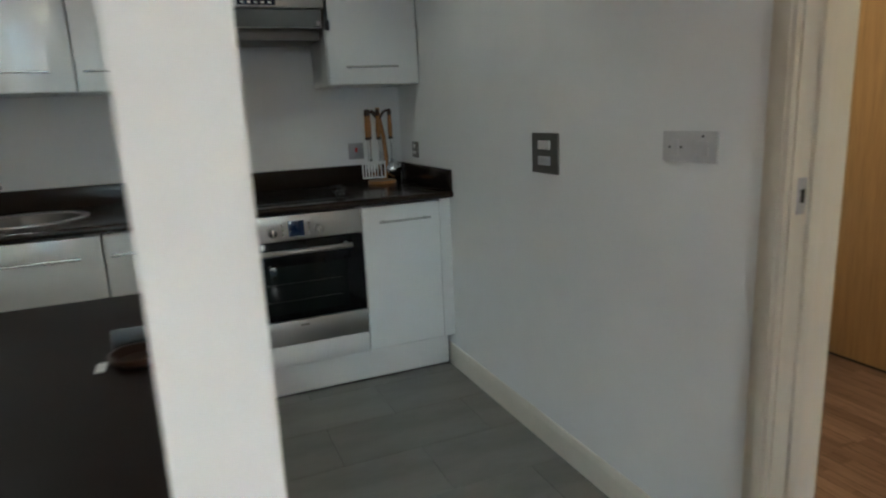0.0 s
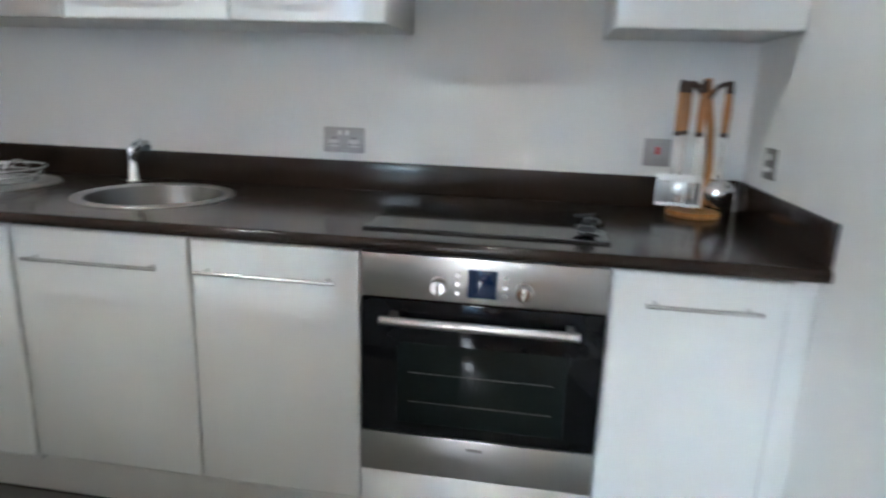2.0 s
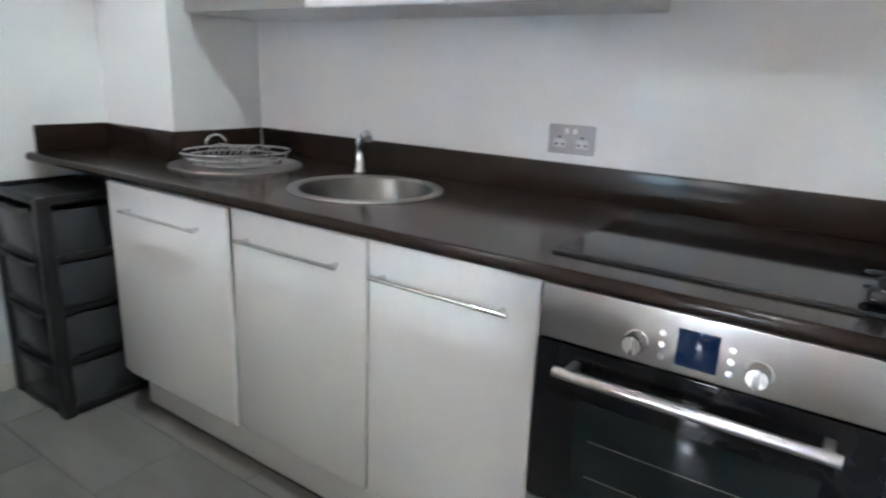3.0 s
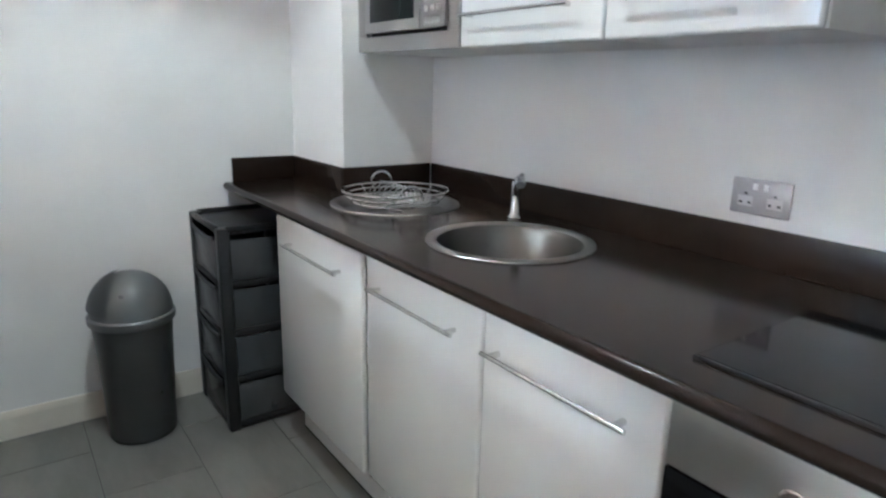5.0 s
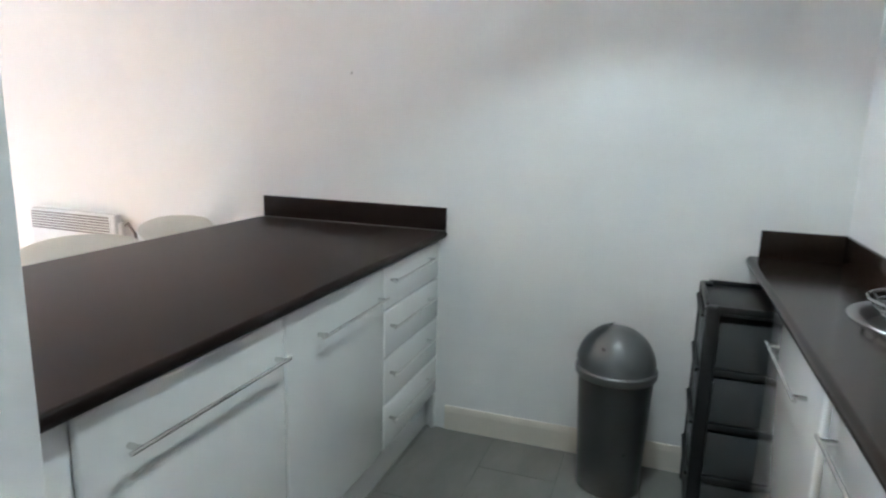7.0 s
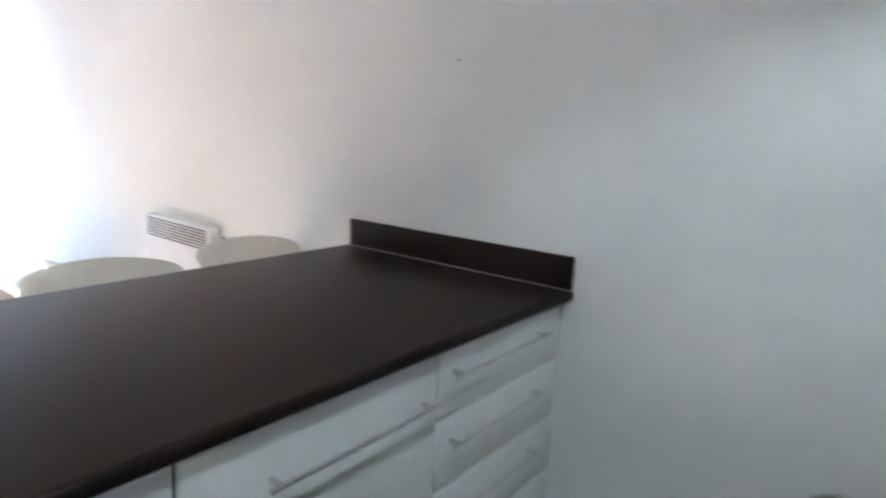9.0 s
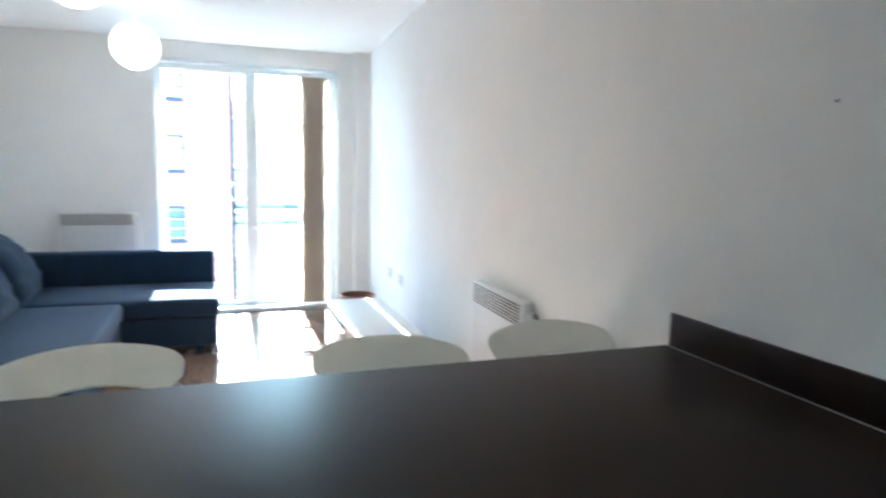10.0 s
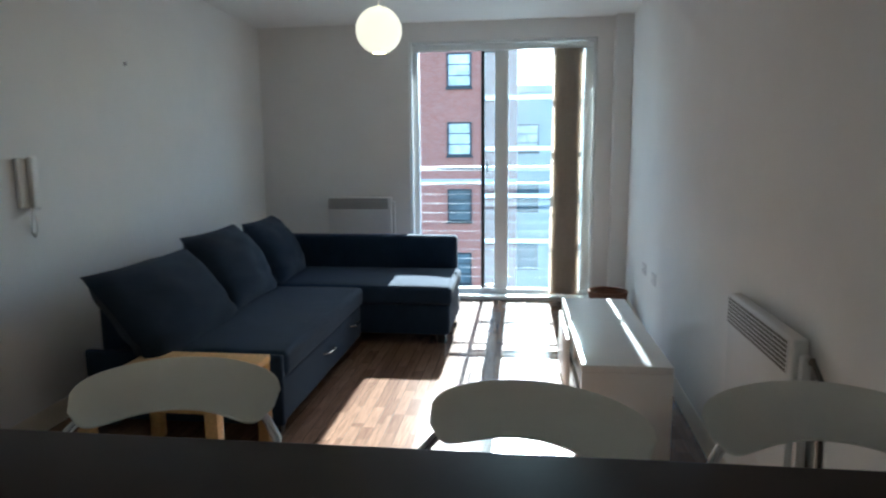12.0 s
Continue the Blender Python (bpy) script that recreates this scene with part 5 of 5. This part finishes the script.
DOWN = Matrix.Diagonal((1, 1, (0.93 - FZ) / 0.93, 1))
st.matrix_basis = Matrix.Translation((-0.308, 0.787, FZ)) @ Matrix.Rotation(0.174, 4, "Z") @ DOWN
copy_thing(st, Matrix.Translation((-0.994, 0.827, FZ)) @ Matrix.Rotation(-0.285, 4, "Z") @ DOWN)
copy_thing(st, Matrix.Translation((-1.627, 0.78, FZ)) @ Matrix.Rotation(0.004, 4, "Z") @ DOWN)


# ---------------------------------------------------------------- pendant lamps
def pendant(x, y, z, r, label):
    p = thing("pendant_lamp", (x, y, z - r), label, "lamp", "paper globe lamps")
    prof = [(r * math.sin(t), z - r * math.cos(t)) for t in [0.32 + (math.pi - 0.43) * i / 40 for i in range(41)]]
    part("shade", lathe([(a * (1 + 0.012 * (i % 2)), b) for i, (a, b) in enumerate(prof)], (x, y, 0), 40, caps=False), PAPER, p, "lit white rice paper globe")
    part("lower_hoop", ring(x, y, z - r * 0.948, r * 0.32, 0.0025, 0, 28), BAR, p)
    part("cord", tube([(x, y, z + r * 0.9), (x, y, CEILZ - 0.03)], 0.003, 6), WHITEPL, p)
    part("ceiling_rose", lathe([(0.0, CEILZ - 0.035), (0.02, CEILZ - 0.034), (0.045, CEILZ - 0.012), (0.048, CEILZ - 0.001)], (x, y, 0), 24), WHITEPL, p)
    return p


for (gx, gy, gz, gr), text in zip(GLOBES, ("lit white paper globe lamp hanging near the window", "lit white paper globe lamp hanging over the room")):
    pendant(gx, gy, gz, gr, text)

# ---------------------------------------------------------------- entry phone
ip = thing("entry_phone", (east_x(-1.0) - 0.02, -1.0, 1.04), "white entry phone handset on the wall", "intercom")
wx = east_x(-1.0)
part("base", box(wx - 0.03, wx - 0.001, -1.055, -0.955, 1.16, 1.4, 0.008, 3), WHITEPL, ip)
part("handset", box(wx - 0.06, wx - 0.031, -1.05, -1.0, 1.15, 1.41, 0.012, 3), WHITEPL, ip)
part("cord", tube([(wx - 0.045, -1.005, 1.16), (wx - 0.04, -0.992, 1.09), (wx - 0.035, -0.997, 1.04), (wx - 0.03, -1.018, 1.015), (wx - 0.028, -1.042, 1.04), (wx - 0.025, -1.045, 1.1), (wx - 0.02, -1.03, 1.165)], 0.006, 8), WHITEPL, ip)
solid("wall_hook", lathe([(0.0, 0.0), (0.012, -0.001), (0.012, -0.008), (0.0, -0.01)], (east_x(-1.93), -1.93, 1.97), 14, "x"), STEELPLATE, "small metal fixing on the wall", "hook")

# ---------------------------------------------------------------- outside
structure("ground", slab([(-400, -600), (400, -600), (400, 60), (-400, 60)], -12.2, -12.0), ASPHALT, "grey street far below the window")


def far_window(parent, x, z, w, h, y, pane=FARPANE):
    """A facade window: pane with a frame, two bars and a sill, y being the wall face."""
    p = part("window", box(x - w / 2 + 0.02, x + w / 2 - 0.02, y + 0.004, y + 0.02, z - h / 2 + 0.02, z + h / 2 - 0.02), pane, parent, smooth=False)
    bm = bmesh.new()
    loops = []
    for k in (0.0, 0.07):
        for d in (0.002, 0.06):
            loops.append([bm.verts.new((x + sx * (w / 2 - k), y + d, z + sz * (h / 2 - k))) for sx, sz in ((-1, -1), (1, -1), (1, 1), (-1, 1))])
    for A, B in ((loops[0], loops[1]), (loops[1], loops[3]), (loops[3], loops[2]), (loops[2], loops[0])):
        for i in range(4):
            bm.faces.new((A[i], A[(i + 1) % 4], B[(i + 1) % 4], B[i]))
    bmesh.ops.recalc_face_normals(bm, faces=bm.faces)
    part("frame", bm, FARFRAME, p, smooth=False)
    for zz in (-0.16, 0.16):
        part("transom", box(x - w / 2 + 0.07, x + w / 2 - 0.07, y + 0.021, y + 0.045, z + zz * h - 0.02, z + zz * h + 0.02), FARFRAME, p, smooth=False)
    part("sill", box(x - w / 2 - 0.05, x + w / 2 + 0.05, y + 0.002, y + 0.1, z - h / 2 - 0.08, z - h / 2 - 0.002), FARFRAME, p, smooth=False)


FY = -24.0
ROWS = [7.35, 4.72, 2.0, -0.7, -3.35, -6.0, -8.7]
b1 = thing("brick_building", (9, FY - 4, -12), "red brick apartment building across the street with dark windows", "building")
part("wall", box(-0.9, 16, FY - 8, FY, -12, 9.0), BRICK, b1, smooth=False)
part("roof", box(-1.0, 16.2, FY - 8.2, FY + 0.2, 9.0, 9.4), FARSTONE, b1, smooth=False)
part("band", box(-0.9, 16.0, FY + 0.001, FY + 0.06, 0.2, 0.38), FARSTONE, b1, "pale stone band", smooth=False)
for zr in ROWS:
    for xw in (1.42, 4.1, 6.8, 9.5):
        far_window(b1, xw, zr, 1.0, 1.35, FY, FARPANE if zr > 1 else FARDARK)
b2 = thing("pale_building", (-6, -34, -12), "lower building farther along the street, haze put into its blue-grey walls", "building")
part("wall", box(-16, 0.2, -44, -33, -12, 4.6), FARBLUE, b2, smooth=False)
part("roof", box(-16.2, 0.3, -44.2, -32.8, 4.6, 5.0), FARSTONE, b2, smooth=False)
for zr in (2.2, -1.0, -4.2, -7.4):
    for xw in (-1.4, -4.2, -7.0, -9.8):
        far_window(b2, xw, zr, 1.3, 1.5, -33.0, FARPANE if zr > 0 else FARDARK)

# ---------------------------------------------------------------- floors, piece by piece
TILE_EDGE = 0.79
kf = structure("floor_kitchen", slab([(WEST, TILE_EDGE), (EAST, TILE_EDGE), (EAST, NORTH), (WEST, NORTH)], -0.06, FZ - 0.0025), GROUT, "grey slate tile floor of the kitchen")
lf = structure("floor", slab([(FARW - 0.1, SOUTH), (FARE + 0.1, SOUTH), (EAST + 0.19, TILE_EDGE - 0.002), (WEST - 0.05, TILE_EDGE - 0.002)], -0.06, FZ - 0.004), DARK, "glossy walnut laminate floor of the living room")
hf = structure("floor_hall", slab([(EAST + 0.001, 0.3), (EAST + TH, 0.3), (EAST + TH, -0.4), (3.24, -0.4), (3.24, 2.9), (EAST + TH, 2.9), (EAST + TH, 1.2), (EAST + 0.001, 1.2)], -0.06, FZ - 0.004), DARK, "warm laminate floor of the hall")

tile_cache = {}


def piece(name, x0, x1, y0, y1, top, parent, material, gap, bev):
    key = (name, round(x1 - x0, 3), round(y1 - y0, 3))
    if key not in tile_cache:
        w, d = (x1 - x0) / 2 - gap, (y1 - y0) / 2 - gap
        bm = bmesh.new()
        lo = [bm.verts.new(c) for c in ((-w, -d, -0.006), (w, -d, -0.006), (w, d, -0.006), (-w, d, -0.006))]
        mid = [bm.verts.new(c) for c in ((-w, -d, -bev), (w, -d, -bev), (w, d, -bev), (-w, d, -bev))]
        hi = [bm.verts.new(c) for c in ((-w + bev, -d + bev, 0), (w - bev, -d + bev, 0), (w - bev, d - bev, 0), (-w + bev, d - bev, 0))]
        bm.faces.new(hi)
        for k in range(4):
            n = (k + 1) % 4
            bm.faces.new((lo[k], lo[n], mid[n], mid[k]))
            bm.faces.new((mid[k], mid[n], hi[n], hi[k]))
        me = bpy.data.meshes.new(name)
        bm.to_mesh(me)
        bm.free()
        me.materials.append(material)
        tile_cache[key] = me
    ob = new(name, tile_cache[key])
    ob.parent = parent
    ob.location = Vector(((x0 + x1) / 2, (y0 + y1) / 2, top)) - parent.location
    return ob


row, y = 0, 2.98 + 0.315
while y > TILE_EDGE:
    y0, y1 = max(y - 0.315, TILE_EDGE), y
    x = 0.905 - 0.62 * 5 + (0.31 if row % 2 == 0 else 0.0)
    while x < EAST:
        x0, x1 = max(x, WEST + 0.002), min(x + 0.62, EAST - 0.002)
        if x1 - x0 > 0.03:
            piece("tile", x0, x1, y0, y1, FZ + random.uniform(-0.0004, 0.0004), kf, TILE, 0.0013, 0.0012)
        x += 0.62
    y -= 0.315
    row += 1

x, col = FARW - 0.06, 0
while x < FARE + 0.02:
    y = TILE_EDGE - 0.003 - random.uniform(0.2, 1.2)
    ys = [TILE_EDGE - 0.003]
    while y > SOUTH + 0.1:
        ys.append(y)
        y -= 1.285
    ys.append(SOUTH + 0.001)
    for ya, yb in zip(ys, ys[1:]):
        piece("plank", x, x + 0.192, yb, ya, FZ + random.uniform(-0.0002, 0.0002), lf, PLANK, 0.0004, 0.0006)
    x += 0.192
x = EAST + TH + 0.004
while x < 3.1:
    y = 2.9
    while y > -0.39:
        yb = max(y - 1.285, -0.4)
        piece("plank", x, x + 0.192, yb, y, FZ + random.uniform(-0.0002, 0.0002), hf, PLANKH, 0.0004, 0.0006)
        y = yb
    x += 0.192
